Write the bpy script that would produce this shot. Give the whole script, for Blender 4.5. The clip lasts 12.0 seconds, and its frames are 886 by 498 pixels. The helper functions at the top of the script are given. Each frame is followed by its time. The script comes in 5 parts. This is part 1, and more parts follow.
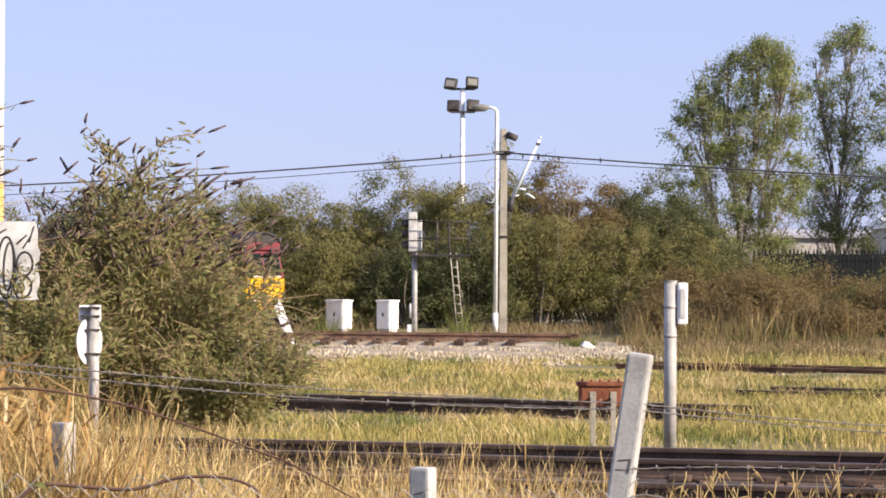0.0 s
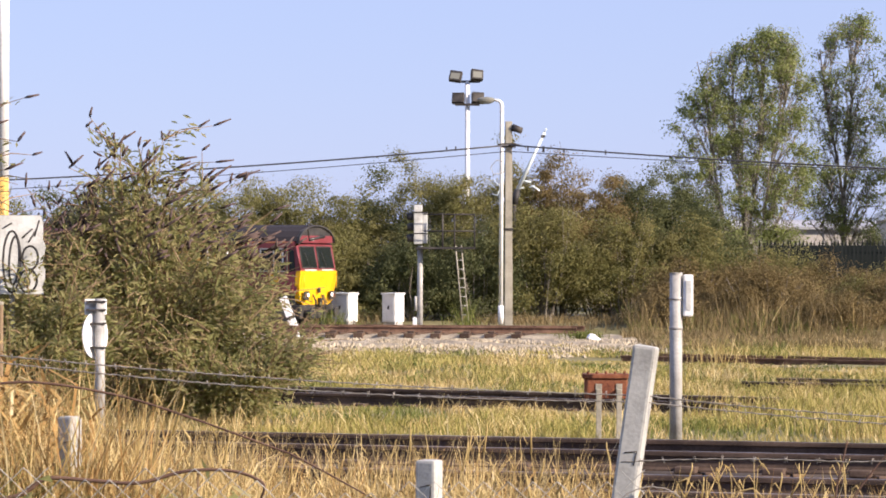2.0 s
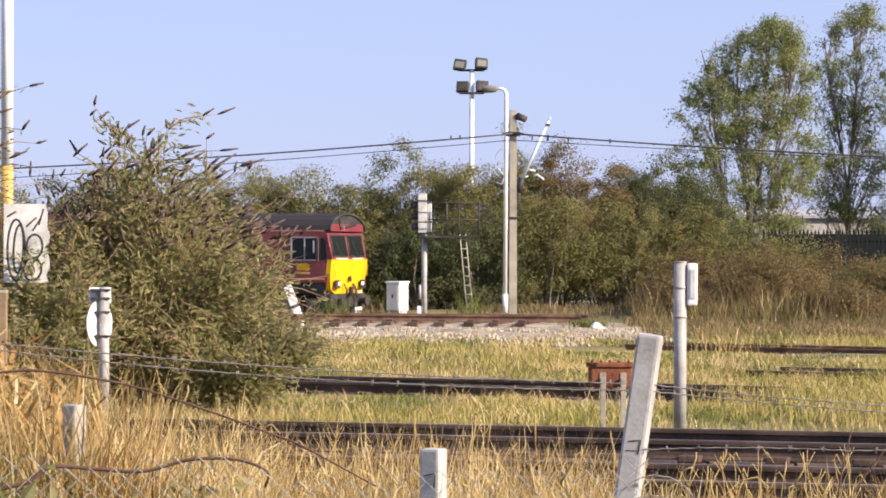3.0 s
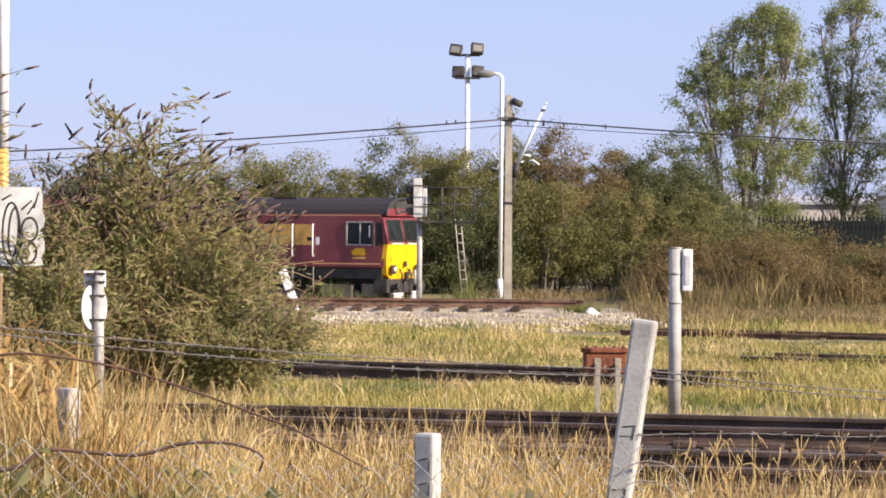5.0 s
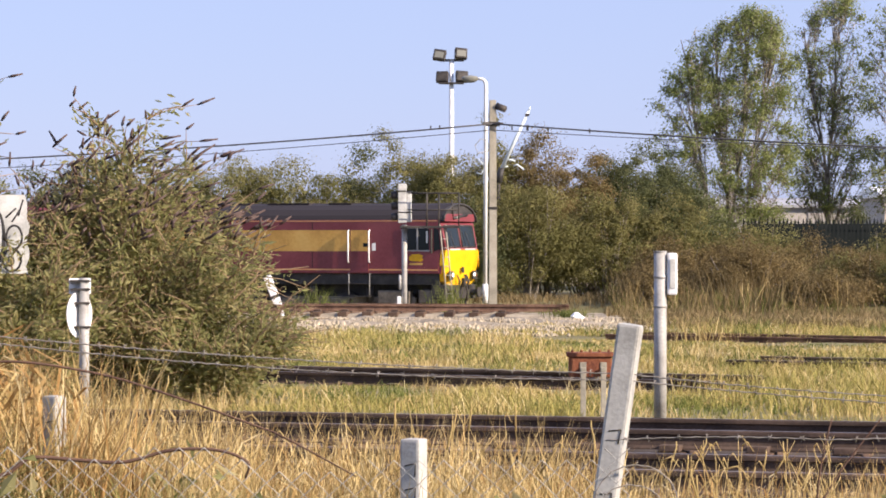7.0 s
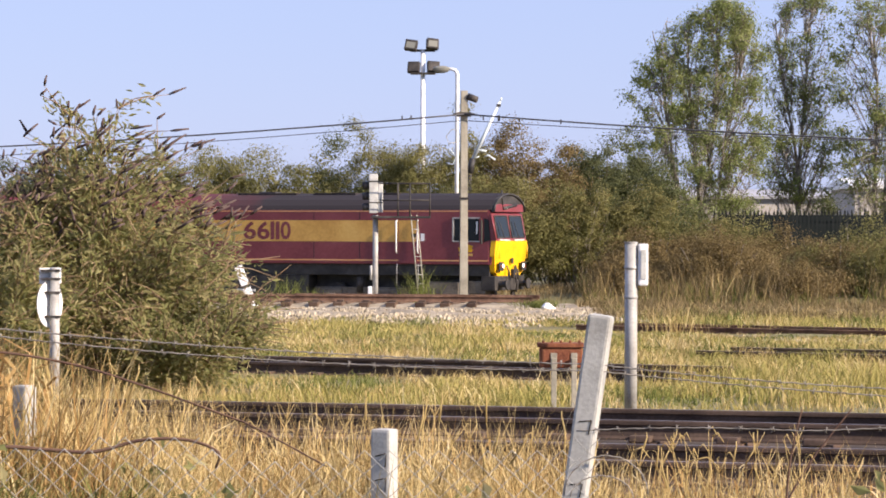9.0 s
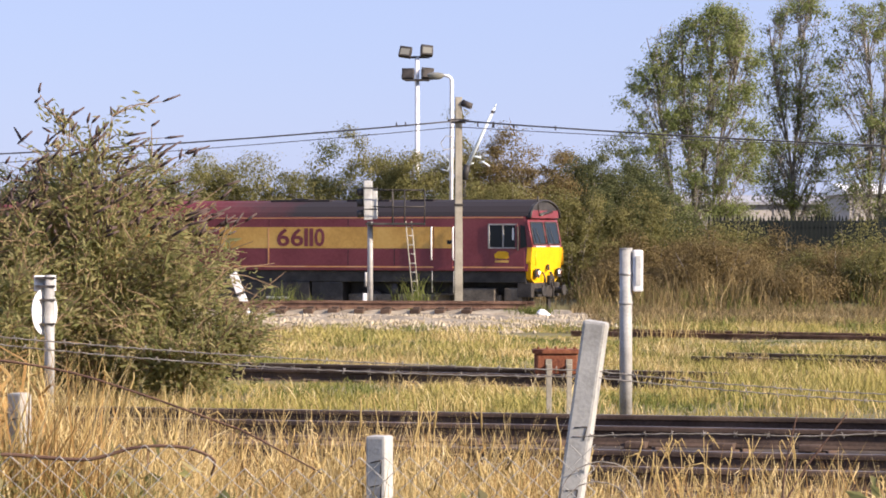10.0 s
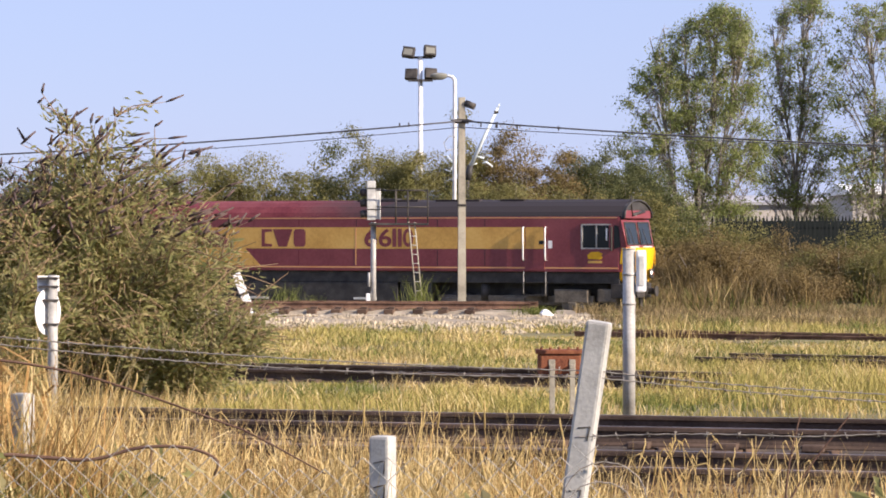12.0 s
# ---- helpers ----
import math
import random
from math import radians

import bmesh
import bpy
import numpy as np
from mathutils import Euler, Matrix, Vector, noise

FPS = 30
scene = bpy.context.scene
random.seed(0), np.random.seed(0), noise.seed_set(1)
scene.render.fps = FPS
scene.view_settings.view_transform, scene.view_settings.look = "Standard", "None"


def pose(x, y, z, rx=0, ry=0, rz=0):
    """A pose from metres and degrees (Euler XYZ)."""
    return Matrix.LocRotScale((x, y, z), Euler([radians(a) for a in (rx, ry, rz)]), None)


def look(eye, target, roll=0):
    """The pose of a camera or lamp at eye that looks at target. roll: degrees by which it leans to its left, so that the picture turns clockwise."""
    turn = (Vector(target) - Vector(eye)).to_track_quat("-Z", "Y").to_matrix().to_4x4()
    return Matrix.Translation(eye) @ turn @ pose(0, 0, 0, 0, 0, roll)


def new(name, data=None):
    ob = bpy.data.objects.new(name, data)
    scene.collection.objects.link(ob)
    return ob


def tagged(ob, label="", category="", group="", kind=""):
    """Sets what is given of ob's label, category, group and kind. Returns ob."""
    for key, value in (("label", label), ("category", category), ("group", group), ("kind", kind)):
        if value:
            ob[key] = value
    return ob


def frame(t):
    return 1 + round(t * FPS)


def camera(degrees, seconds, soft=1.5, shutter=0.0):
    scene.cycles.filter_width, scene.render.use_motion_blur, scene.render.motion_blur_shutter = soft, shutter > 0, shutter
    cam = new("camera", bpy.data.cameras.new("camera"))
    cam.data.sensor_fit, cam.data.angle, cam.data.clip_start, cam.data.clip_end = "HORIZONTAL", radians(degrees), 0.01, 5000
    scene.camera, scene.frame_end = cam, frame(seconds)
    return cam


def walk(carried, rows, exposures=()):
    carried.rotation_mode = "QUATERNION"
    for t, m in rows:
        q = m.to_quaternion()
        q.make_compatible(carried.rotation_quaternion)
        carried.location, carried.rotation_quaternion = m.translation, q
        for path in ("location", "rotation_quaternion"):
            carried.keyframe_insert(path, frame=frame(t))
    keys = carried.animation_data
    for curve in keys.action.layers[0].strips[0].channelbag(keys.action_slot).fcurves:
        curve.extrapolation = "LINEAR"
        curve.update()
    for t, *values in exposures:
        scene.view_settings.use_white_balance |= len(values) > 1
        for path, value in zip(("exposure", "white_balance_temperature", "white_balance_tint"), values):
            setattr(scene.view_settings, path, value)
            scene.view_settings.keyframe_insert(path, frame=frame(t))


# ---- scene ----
# ---- camera: hand-held on one spot, long lens ----
cam = camera(17.15, 12.0, soft=1.8)
EYE = (0.0, 0.0, 2.6)
# seconds, yaw, pitch, roll in degrees
PATH = [
    (0.0, 0.808, 0.325, 0.27), (0.5, 0.694, 0.268, 0.11), (1.0, 0.783, 0.117, 0.19), (1.5, 0.858, 0.204, 0.07),
    (2.0, 0.912, 0.182, 0.09), (2.5, 0.938, 0.041, 0.18), (3.0, 0.995, -0.040, 0.12), (3.5, 0.942, -0.122, -0.05),
    (3.7, 0.920, -0.150, 0.05), (5.3, 0.881, -0.347, 0.40), (5.5, 0.867, -0.322, 0.44), (6.0, 0.799, -0.262, 0.36),
    (6.5, 0.761, -0.267, 0.19), (7.0, 0.605, -0.232, 0.00), (7.5, 0.320, -0.483, 0.15), (7.7, 0.187, -0.578, 0.15),
    (9.3, 0.039, -0.391, 0.14), (9.5, 0.055, -0.377, 0.13), (10.0, -0.062, -0.292, 0.00), (10.5, -0.054, -0.328, 0.09),
    (11.0, 0.074, -0.360, 0.17), (11.5, 0.119, -0.324, 0.06), (12.0, 0.000, -0.286, 0.00),
]
walk(cam, [(t, pose(*EYE, 90 + p, 0, y) @ pose(0, 0, 0, 0, 0, r)) for t, y, p, r in PATH],
     exposures=[(0.0, 1.15, 6500, 20), (12.0, 1.15, 6500, 20)])

# ---- daylight: low clear sun from behind on the right, blue sky ----
SUN_TO = Vector((0.885, -0.465, 0.0)).normalized()
SUN_EL = radians(27)
sun_dir = Vector((SUN_TO.x * math.cos(SUN_EL), SUN_TO.y * math.cos(SUN_EL), math.sin(SUN_EL)))
world = bpy.data.worlds.new("sky")
scene.world = world
world.use_nodes = True
wt = world.node_tree
sky = wt.nodes.new("ShaderNodeTexSky")
sky.sky_type, sky.sun_disc = "NISHITA", False
sky.sun_elevation, sky.sun_rotation = SUN_EL, math.atan2(SUN_TO.x, SUN_TO.y)
sky.air_density, sky.dust_density, sky.ozone_density = 1.0, 0.3, 3.0
haze = wt.nodes.new("ShaderNodeMix")
haze.data_type = "RGBA"
haze.inputs["Factor"].default_value = 0.72
haze.inputs["B"].default_value = (3.8, 4.78, 7.6, 1)
wt.links.new(sky.outputs[0], haze.inputs["A"])
wt.links.new(haze.outputs["Result"], wt.nodes["Background"].inputs[0])
wt.nodes["Background"].inputs[1].default_value = 0.060
sun = new("sun", bpy.data.lights.new("sun", "SUN"))
sun.data.energy, sun.data.angle, sun.data.color = 4.2, radians(0.5), (1.0, 0.89, 0.72)
sun.matrix_world = look(sun_dir * 50, (0, 0, 0))


# ---- materials ----
def mat(name, colors, rough=0.7, metal=0.0, scale=6.0, bump=0.2, fine=60.0, island=False, obj=False, spec=0.4, stretch=(1, 1, 1), trans=0.0, vary=0.55):
    """Two to four base colours mixed by noise at two scales, or piece by piece."""
    m = bpy.data.materials.new(name)
    m.use_nodes = True
    n, l = m.node_tree.nodes, m.node_tree.links
    b = n["Principled BSDF"]
    b.inputs["Roughness"].default_value = rough
    b.inputs["Metallic"].default_value = metal
    b.inputs["Specular IOR Level"].default_value = spec
    co = n.new("ShaderNodeTexCoord")
    mp = n.new("ShaderNodeMapping")
    mp.inputs["Scale"].default_value = stretch
    l.new(co.outputs["Object"], mp.inputs[0])
    big, small = n.new("ShaderNodeTexNoise"), n.new("ShaderNodeTexNoise")
    for tex, sc, det in ((big, scale, 5), (small, fine, 3)):
        tex.inputs["Scale"].default_value, tex.inputs["Detail"].default_value = sc, det
        l.new(mp.outputs[0], tex.inputs[0])
    mix = n.new("ShaderNodeMath")
    mix.operation = "MULTIPLY_ADD"
    l.new(small.outputs[0], mix.inputs[0])
    mix.inputs[1].default_value = 0.45
    sub = n.new("ShaderNodeMath")
    sub.operation = "SUBTRACT"
    l.new(big.outputs[0], sub.inputs[0])
    sub.inputs[1].default_value = 0.225
    l.new(sub.outputs[0], mix.inputs[2])
    fac = mix.outputs[0]
    if island or obj:
        src = n.new("ShaderNodeNewGeometry").outputs["Random Per Island"] if island else n.new("ShaderNodeObjectInfo").outputs["Random"]
        add = n.new("ShaderNodeMath")
        add.operation = "MULTIPLY_ADD"
        l.new(src, add.inputs[0])
        add.inputs[1].default_value = vary
        mul = n.new("ShaderNodeMath")
        mul.operation = "MULTIPLY"
        l.new(fac, mul.inputs[0])
        mul.inputs[1].default_value = 1 - vary
        l.new(mul.outputs[0], add.inputs[2])
        fac = add.outputs[0]
    ramp = n.new("ShaderNodeValToRGB")
    l.new(fac, ramp.inputs[0])
    el = ramp.color_ramp.elements
    lo, hi = (0.12, 0.88) if island or obj else (0.3, 0.7)
    el[0].position, el[1].position = lo, hi
    el[0].color, el[1].color = (*colors[0], 1), (*colors[-1], 1)
    for i, c in enumerate(colors[1:-1], 1):
        el.new(lo + (hi - lo) * i / (len(colors) - 1)).color = (*c, 1)
    l.new(ramp.outputs[0], b.inputs["Base Color"])
    if bump:
        bp = n.new("ShaderNodeBump")
        bp.inputs["Strength"].default_value, bp.inputs["Distance"].default_value = bump, 0.02
        l.new(small.outputs[0], bp.inputs["Height"])
        l.new(bp.outputs[0], b.inputs["Normal"])
    if trans:
        tr = n.new("ShaderNodeBsdfTranslucent")
        l.new(ramp.outputs[0], tr.inputs[0])
        ms = n.new("ShaderNodeMixShader")
        ms.inputs[0].default_value = trans
        l.new(b.outputs[0], ms.inputs[1])
        l.new(tr.outputs[0], ms.inputs[2])
        l.new(ms.outputs[0], n["Material Output"].inputs[0])
    return m


def glass(name, tint, rough=0.05):
    m = bpy.data.materials.new(name)
    m.use_nodes = True
    b = m.node_tree.nodes["Principled BSDF"]
    b.inputs["Base Color"].default_value = (*tint, 1)
    b.inputs["Roughness"].default_value = rough
    b.inputs["Specular IOR Level"].default_value = 0.22
    return m


def glow(name, col, power):
    m = bpy.data.materials.new(name)
    m.use_nodes = True
    b = m.node_tree.nodes["Principled BSDF"]
    b.inputs["Base Color"].default_value = (*col, 1)
    b.inputs["Emission Color"].default_value = (*col, 1)
    b.inputs["Emission Strength"].default_value = power
    return m


M_EARTH = mat("earth", [(0.10, 0.085, 0.04), (0.17, 0.15, 0.06), (0.24, 0.20, 0.09)], 0.95, scale=0.35, fine=9, bump=0.5)
M_BALLAST = mat("ballast", [(0.17, 0.14, 0.095), (0.30, 0.25, 0.175), (0.42, 0.36, 0.26)], 0.95, scale=1.2, fine=22, bump=0.9)
M_DARKBALLAST = mat("oily_ballast", [(0.032, 0.022, 0.015), (0.065, 0.046, 0.031), (0.12, 0.085, 0.058)], 0.95, scale=1.0, fine=20, bump=0.9)
M_STONE = mat("ballast_stone", [(0.15, 0.12, 0.08), (0.29, 0.24, 0.16), (0.43, 0.365, 0.255), (0.55, 0.48, 0.36)], 0.95, island=True, scale=0.8, fine=5, bump=0.3, vary=0.45)
M_RAIL = mat("rusty_rail", [(0.036, 0.024, 0.018), (0.07, 0.046, 0.033), (0.115, 0.077, 0.055)], 0.75, 0.15, scale=2, fine=30)
M_RAILHEAD = mat("worn_rail_head", [(0.13, 0.10, 0.08), (0.22, 0.18, 0.15)], 0.4, 0.7, scale=2, fine=30, bump=0.05)
M_RUST = mat("red_rust", [(0.10, 0.03, 0.015), (0.20, 0.065, 0.03), (0.28, 0.11, 0.05)], 0.85, 0.1, scale=5, fine=40)
M_RUSTRAIL = mat("brown_rusty_rail", [(0.085, 0.045, 0.028), (0.17, 0.095, 0.06), (0.25, 0.145, 0.09)], 0.85, 0.1, scale=3, fine=30)
M_SLEEPER = mat("timber_sleeper", [(0.045, 0.026, 0.017), (0.085, 0.052, 0.034), (0.125, 0.08, 0.052)], 0.9, scale=3, fine=40, obj=True)
M_CONCRETE = mat("fence_concrete", [(0.28, 0.275, 0.25), (0.39, 0.385, 0.355), (0.48, 0.475, 0.44)], 0.9, scale=5, fine=70, bump=0.08)
M_MAST = mat("mast_concrete", [(0.24, 0.22, 0.17), (0.34, 0.31, 0.24), (0.42, 0.39, 0.31)], 0.9, scale=2, fine=25, bump=0.3)
M_GALV = mat("galvanised_steel", [(0.27, 0.26, 0.235), (0.37, 0.36, 0.33), (0.46, 0.45, 0.42)], 0.6, 0.08, scale=6, fine=50, bump=0.1)
M_WHITE = mat("white_paint", [(0.68, 0.68, 0.65), (0.80, 0.80, 0.78), (0.84, 0.84, 0.82)], 0.5, scale=4, fine=40, bump=0.08)
M_OFFWHITE = mat("weathered_white_paint", [(0.34, 0.34, 0.31), (0.50, 0.50, 0.46), (0.62, 0.62, 0.58)], 0.7, scale=4, fine=40, bump=0.15)
M_BLACK = mat("black_paint", [(0.018, 0.017, 0.016), (0.035, 0.032, 0.030), (0.06, 0.055, 0.05)], 0.6, scale=3, fine=30, bump=0.1)
M_DARKSTEEL = mat("dark_steel", [(0.02, 0.018, 0.017), (0.045, 0.04, 0.036), (0.08, 0.07, 0.06)], 0.7, 0.2, scale=3, fine=30)
M_WIRE = mat("barbed_wire", [(0.17, 0.15, 0.125), (0.34, 0.31, 0.27)], 0.6, 0.3, scale=20, fine=80, bump=0)
M_CABLE = mat("cable", [(0.04, 0.04, 0.045), (0.07, 0.07, 0.075)], 0.6, scale=2, fine=20, bump=0)
M_MAROON = mat("maroon_paint", [(0.15, 0.030, 0.036), (0.195, 0.042, 0.049), (0.23, 0.058, 0.063)], 0.38, scale=0.8, fine=12, bump=0.03)
M_ROOF = mat("sooty_roof", [(0.022, 0.019, 0.02), (0.035, 0.03, 0.031), (0.055, 0.046, 0.046)], 0.8, scale=0.7, fine=10, bump=0.1, spec=0.15)
M_ROOFRED = mat("faded_red_roof", [(0.10, 0.020, 0.028), (0.15, 0.035, 0.042), (0.20, 0.055, 0.060)], 0.75, scale=0.9, fine=10, bump=0.05, spec=0.15)


def sooty(m, soot, start, end):
    """Lays soot along the thing's length over the base colour, with a ragged edge."""
    n, l = m.node_tree.nodes, m.node_tree.links
    co, sep, rng_node, nz, add, mix = (n.new(k) for k in ("ShaderNodeTexCoord", "ShaderNodeSeparateXYZ", "ShaderNodeMapRange", "ShaderNodeTexNoise", "ShaderNodeMath", "ShaderNodeMix"))
    nz.inputs["Scale"].default_value, nz.inputs["Detail"].default_value = 0.9, 6
    l.new(co.outputs["Object"], sep.inputs[0])
    l.new(co.outputs["Object"], nz.inputs[0])
    add.operation = "MULTIPLY_ADD"
    l.new(nz.outputs[0], add.inputs[0])
    add.inputs[1].default_value = 5.0
    l.new(sep.outputs["X"], add.inputs[2])
    l.new(add.outputs[0], rng_node.inputs["Value"])
    rng_node.inputs["From Min"].default_value, rng_node.inputs["From Max"].default_value = start + 2.5, end + 2.5
    mix.data_type = "RGBA"
    b = n["Principled BSDF"]
    l.new(b.inputs["Base Color"].links[0].from_socket, mix.inputs["A"])
    mix.inputs["B"].default_value = (*soot, 1)
    l.new(rng_node.outputs[0], mix.inputs["Factor"])
    l.new(mix.outputs["Result"], b.inputs["Base Color"])


sooty(M_ROOFRED, (0.036, 0.031, 0.033), -11.5, -7.5)
M_GOLD = mat("gold_paint", [(0.50, 0.275, 0.06), (0.62, 0.355, 0.085), (0.68, 0.42, 0.115)], 0.45, scale=0.9, fine=14, bump=0.03)
M_YELLOW = mat("warning_yellow_paint", [(0.68, 0.35, 0.003), (0.78, 0.42, 0.005), (0.82, 0.47, 0.008)], 0.4, scale=2, fine=20, bump=0.03)
M_STRIPE = mat("orange_lining", [(0.62, 0.27, 0.10), (0.72, 0.38, 0.17)], 0.5, scale=2, fine=20, bump=0)
M_BOGIE = mat("dusty_bogie", [(0.06, 0.05, 0.04), (0.13, 0.11, 0.085), (0.20, 0.17, 0.13)], 0.9, scale=2, fine=20)
M_GLASS = glass("cab_glass", (0.012, 0.016, 0.016), 0.06)
M_LAMPGLASS = glass("lamp_glass", (0.20, 0.20, 0.17), 0.25)
M_HEADLIGHT = glow("lit_headlight", (1.0, 0.93, 0.8), 0.7)
M_LEAF_HEDGE = mat("hedge_leaf", [(0.118, 0.121, 0.041), (0.179, 0.174, 0.060), (0.246, 0.222, 0.087), (0.325, 0.263, 0.118)], 0.7, island=True, scale=0.7, fine=2.5, bump=0, spec=0.12, trans=0.42, vary=0.25)
M_LEAF_DARK = mat("dark_hedge_leaf", [(0.073, 0.087, 0.040), (0.118, 0.131, 0.056), (0.179, 0.174, 0.082)], 0.7, island=True, scale=0.7, fine=2.5, bump=0, spec=0.12, trans=0.42, vary=0.25)
M_LEAF_BROWN = mat("browning_leaf", [(0.137, 0.105, 0.047), (0.210, 0.158, 0.069), (0.304, 0.215, 0.103)], 0.75, island=True, scale=0.7, fine=2.5, bump=0, spec=0.12, trans=0.42, vary=0.25)
M_LEAF_BIRCH = mat("birch_leaf", [(0.115, 0.149, 0.048), (0.190, 0.230, 0.075), (0.270, 0.293, 0.109), (0.368, 0.368, 0.172)], 0.55, island=True, scale=0.6, fine=2.5, bump=0, spec=0.2, trans=0.5, vary=0.35)
M_LEAF_BUDDLEIA = mat("buddleia_leaf", [(0.16, 0.17, 0.058), (0.26, 0.265, 0.10), (0.37, 0.335, 0.15), (0.52, 0.42, 0.23)], 0.65, island=True, scale=1.6, fine=5, bump=0, spec=0.15, trans=0.55, vary=0.45)
M_SPIKE = mat("seed_spike", [(0.045, 0.03, 0.027), (0.09, 0.06, 0.052), (0.14, 0.10, 0.085)], 0.9, island=True, bump=0)
M_BARK = mat("bark", [(0.12, 0.10, 0.075), (0.22, 0.19, 0.15), (0.36, 0.32, 0.27)], 0.9, scale=2, fine=16, bump=0.4)
M_STEM = mat("dry_stem", [(0.17, 0.11, 0.06), (0.30, 0.21, 0.12)], 0.8, scale=4, fine=30, bump=0.1)
M_BRAMBLE = mat("bramble_stem", [(0.07, 0.035, 0.025), (0.14, 0.08, 0.05)], 0.8, scale=5, fine=30, bump=0.1)
M_STRAW = mat("straw", [(0.20, 0.13, 0.045), (0.38, 0.275, 0.105), (0.60, 0.46, 0.205), (0.82, 0.70, 0.42)], 0.75, island=True, scale=0.8, fine=4, bump=0, spec=0.2, trans=0.22)
M_TAWNY = mat("tawny_grass", [(0.19, 0.105, 0.035), (0.35, 0.21, 0.075), (0.52, 0.35, 0.14)], 0.8, island=True, scale=0.8, fine=5, bump=0, spec=0.2, trans=0.22)
M_GRASS = mat("meadow_grass", [(0.16, 0.155, 0.04), (0.28, 0.25, 0.07), (0.40, 0.335, 0.105), (0.54, 0.445, 0.18)], 0.75, island=True, scale=0.5, fine=3, bump=0, spec=0.2, trans=0.25, vary=0.35)
M_GREENGRASS = mat("green_grass", [(0.085, 0.105, 0.026), (0.145, 0.165, 0.04), (0.23, 0.235, 0.07)], 0.75, island=True, scale=0.5, fine=3, bump=0, spec=0.2, trans=0.3, vary=0.4)
M_WEED = mat("dry_weed", [(0.10, 0.078, 0.035), (0.165, 0.125, 0.055), (0.24, 0.175, 0.08), (0.34, 0.25, 0.125)], 0.85, island=True, scale=0.5, fine=3, bump=0, trans=0.3)
M_BOOM = mat("pale_blue_paint", [(0.55, 0.62, 0.62), (0.70, 0.76, 0.76)], 0.5, scale=4, fine=30, bump=0)
# fence green and sheet: the trees' shade is put into these near-black colours
M_DARKGREEN = mat("dark_green_paint", [(0.012, 0.015, 0.015), (0.024, 0.028, 0.027)], 0.8, obj=True, bump=0, spec=0.08)
M_SHADEDSHEET = mat("shaded_sheeting", [(0.012, 0.016, 0.016), (0.025, 0.03, 0.029)], 0.9, scale=0.6, fine=4, bump=0.1, spec=0.05)
M_FARROOF = mat("grey_roof", [(0.28, 0.28, 0.29), (0.40, 0.40, 0.41)], 0.7, scale=0.3, fine=3, bump=0)
M_FARWALL = mat("cladding", [(0.36, 0.33, 0.29), (0.46, 0.42, 0.38)], 0.8, scale=0.3, fine=3, bump=0)


# ---- mesh helpers ----
def part(name, bm, material, parent=None, label=""):
    """A bmesh as one mesh object, under a thing or on its own."""
    me = bpy.data.meshes.new(name)
    bm.to_mesh(me)
    bm.free()
    me.materials.append(material)
    ob = new(name, me)
    if parent:
        ob.parent = parent
    if label:
        ob["label"] = label
    return ob


def root(name, m, label, category, group="", kind=""):
    ob = new(name)
    ob.empty_display_size = 0.2
    ob.matrix_world = m
    return tagged(ob, label, category, group, kind)


def add_box(bm, x0, x1, y0, y1, z0, z1, bevel=0.0):
    vs = [bm.verts.new((x, y, z)) for x in (x0, x1) for y in (y0, y1) for z in (z0, z1)]
    fs = [bm.faces.new([vs[i] for i in q]) for q in ((0, 1, 3, 2), (4, 6, 7, 5), (0, 4, 5, 1), (2, 3, 7, 6), (0, 2, 6, 4), (1, 5, 7, 3))]
    if bevel:
        es = list({e for f in fs for e in f.edges})
        bmesh.ops.bevel(bm, geom=es, offset=bevel, segments=2, affect="EDGES", profile=0.6)
    return bm


def box(x0, x1, y0, y1, z0, z1, bevel=0.0):
    return add_box(bmesh.new(), x0, x1, y0, y1, z0, z1, bevel)


def add_tube(bm, pts, r0, r1=None, sides=8, caps=True):
    """A round bar along points, tapering from r0 to r1."""
    r1 = r0 if r1 is None else r1
    pts = [Vector(p) for p in pts]
    rings, side = [], None
    for i, p in enumerate(pts):
        d = (pts[min(i + 1, len(pts) - 1)] - pts[max(i - 1, 0)]).normalized()
        ref = side if side is not None else (Vector((0, 0, 1)) if abs(d.z) < 0.9 else Vector((1, 0, 0)))
        side = (ref - d * ref.dot(d)).normalized()
        up = d.cross(side)
        r = r0 + (r1 - r0) * i / (len(pts) - 1)
        rings.append([bm.verts.new(p + (side * math.cos(a) + up * math.sin(a)) * r) for a in (2 * math.pi * k / sides for k in range(sides))])
    for a, b in zip(rings, rings[1:]):
        for k in range(sides):
            f = bm.faces.new((a[k], a[(k + 1) % sides], b[(k + 1) % sides], b[k]))
            f.smooth = True
    if caps:
        bm.faces.new(rings[0][::-1])
        bm.faces.new(rings[-1])
    return bm


def tube(pts, r0, r1=None, sides=8):
    return add_tube(bmesh.new(), pts, r0, r1, sides)


def prism(outline, axis, a, b):
    """A flat outline of (u, v) pushed from a to b along axis x, y or z."""
    bm = bmesh.new()
    put = {"x": lambda u, v, w: (w, u, v), "y": lambda u, v, w: (u, w, v), "z": lambda u, v, w: (u, v, w)}[axis]
    lo = [bm.verts.new(put(u, v, a)) for u, v in outline]
    hi = [bm.verts.new(put(u, v, b)) for u, v in outline]
    n = len(outline)
    for i in range(n):
        bm.faces.new((lo[i], lo[(i + 1) % n], hi[(i + 1) % n], hi[i]))
    bm.faces.new(lo[::-1])
    bm.faces.new(hi)
    bmesh.ops.recalc_face_normals(bm, faces=bm.faces)
    return bm


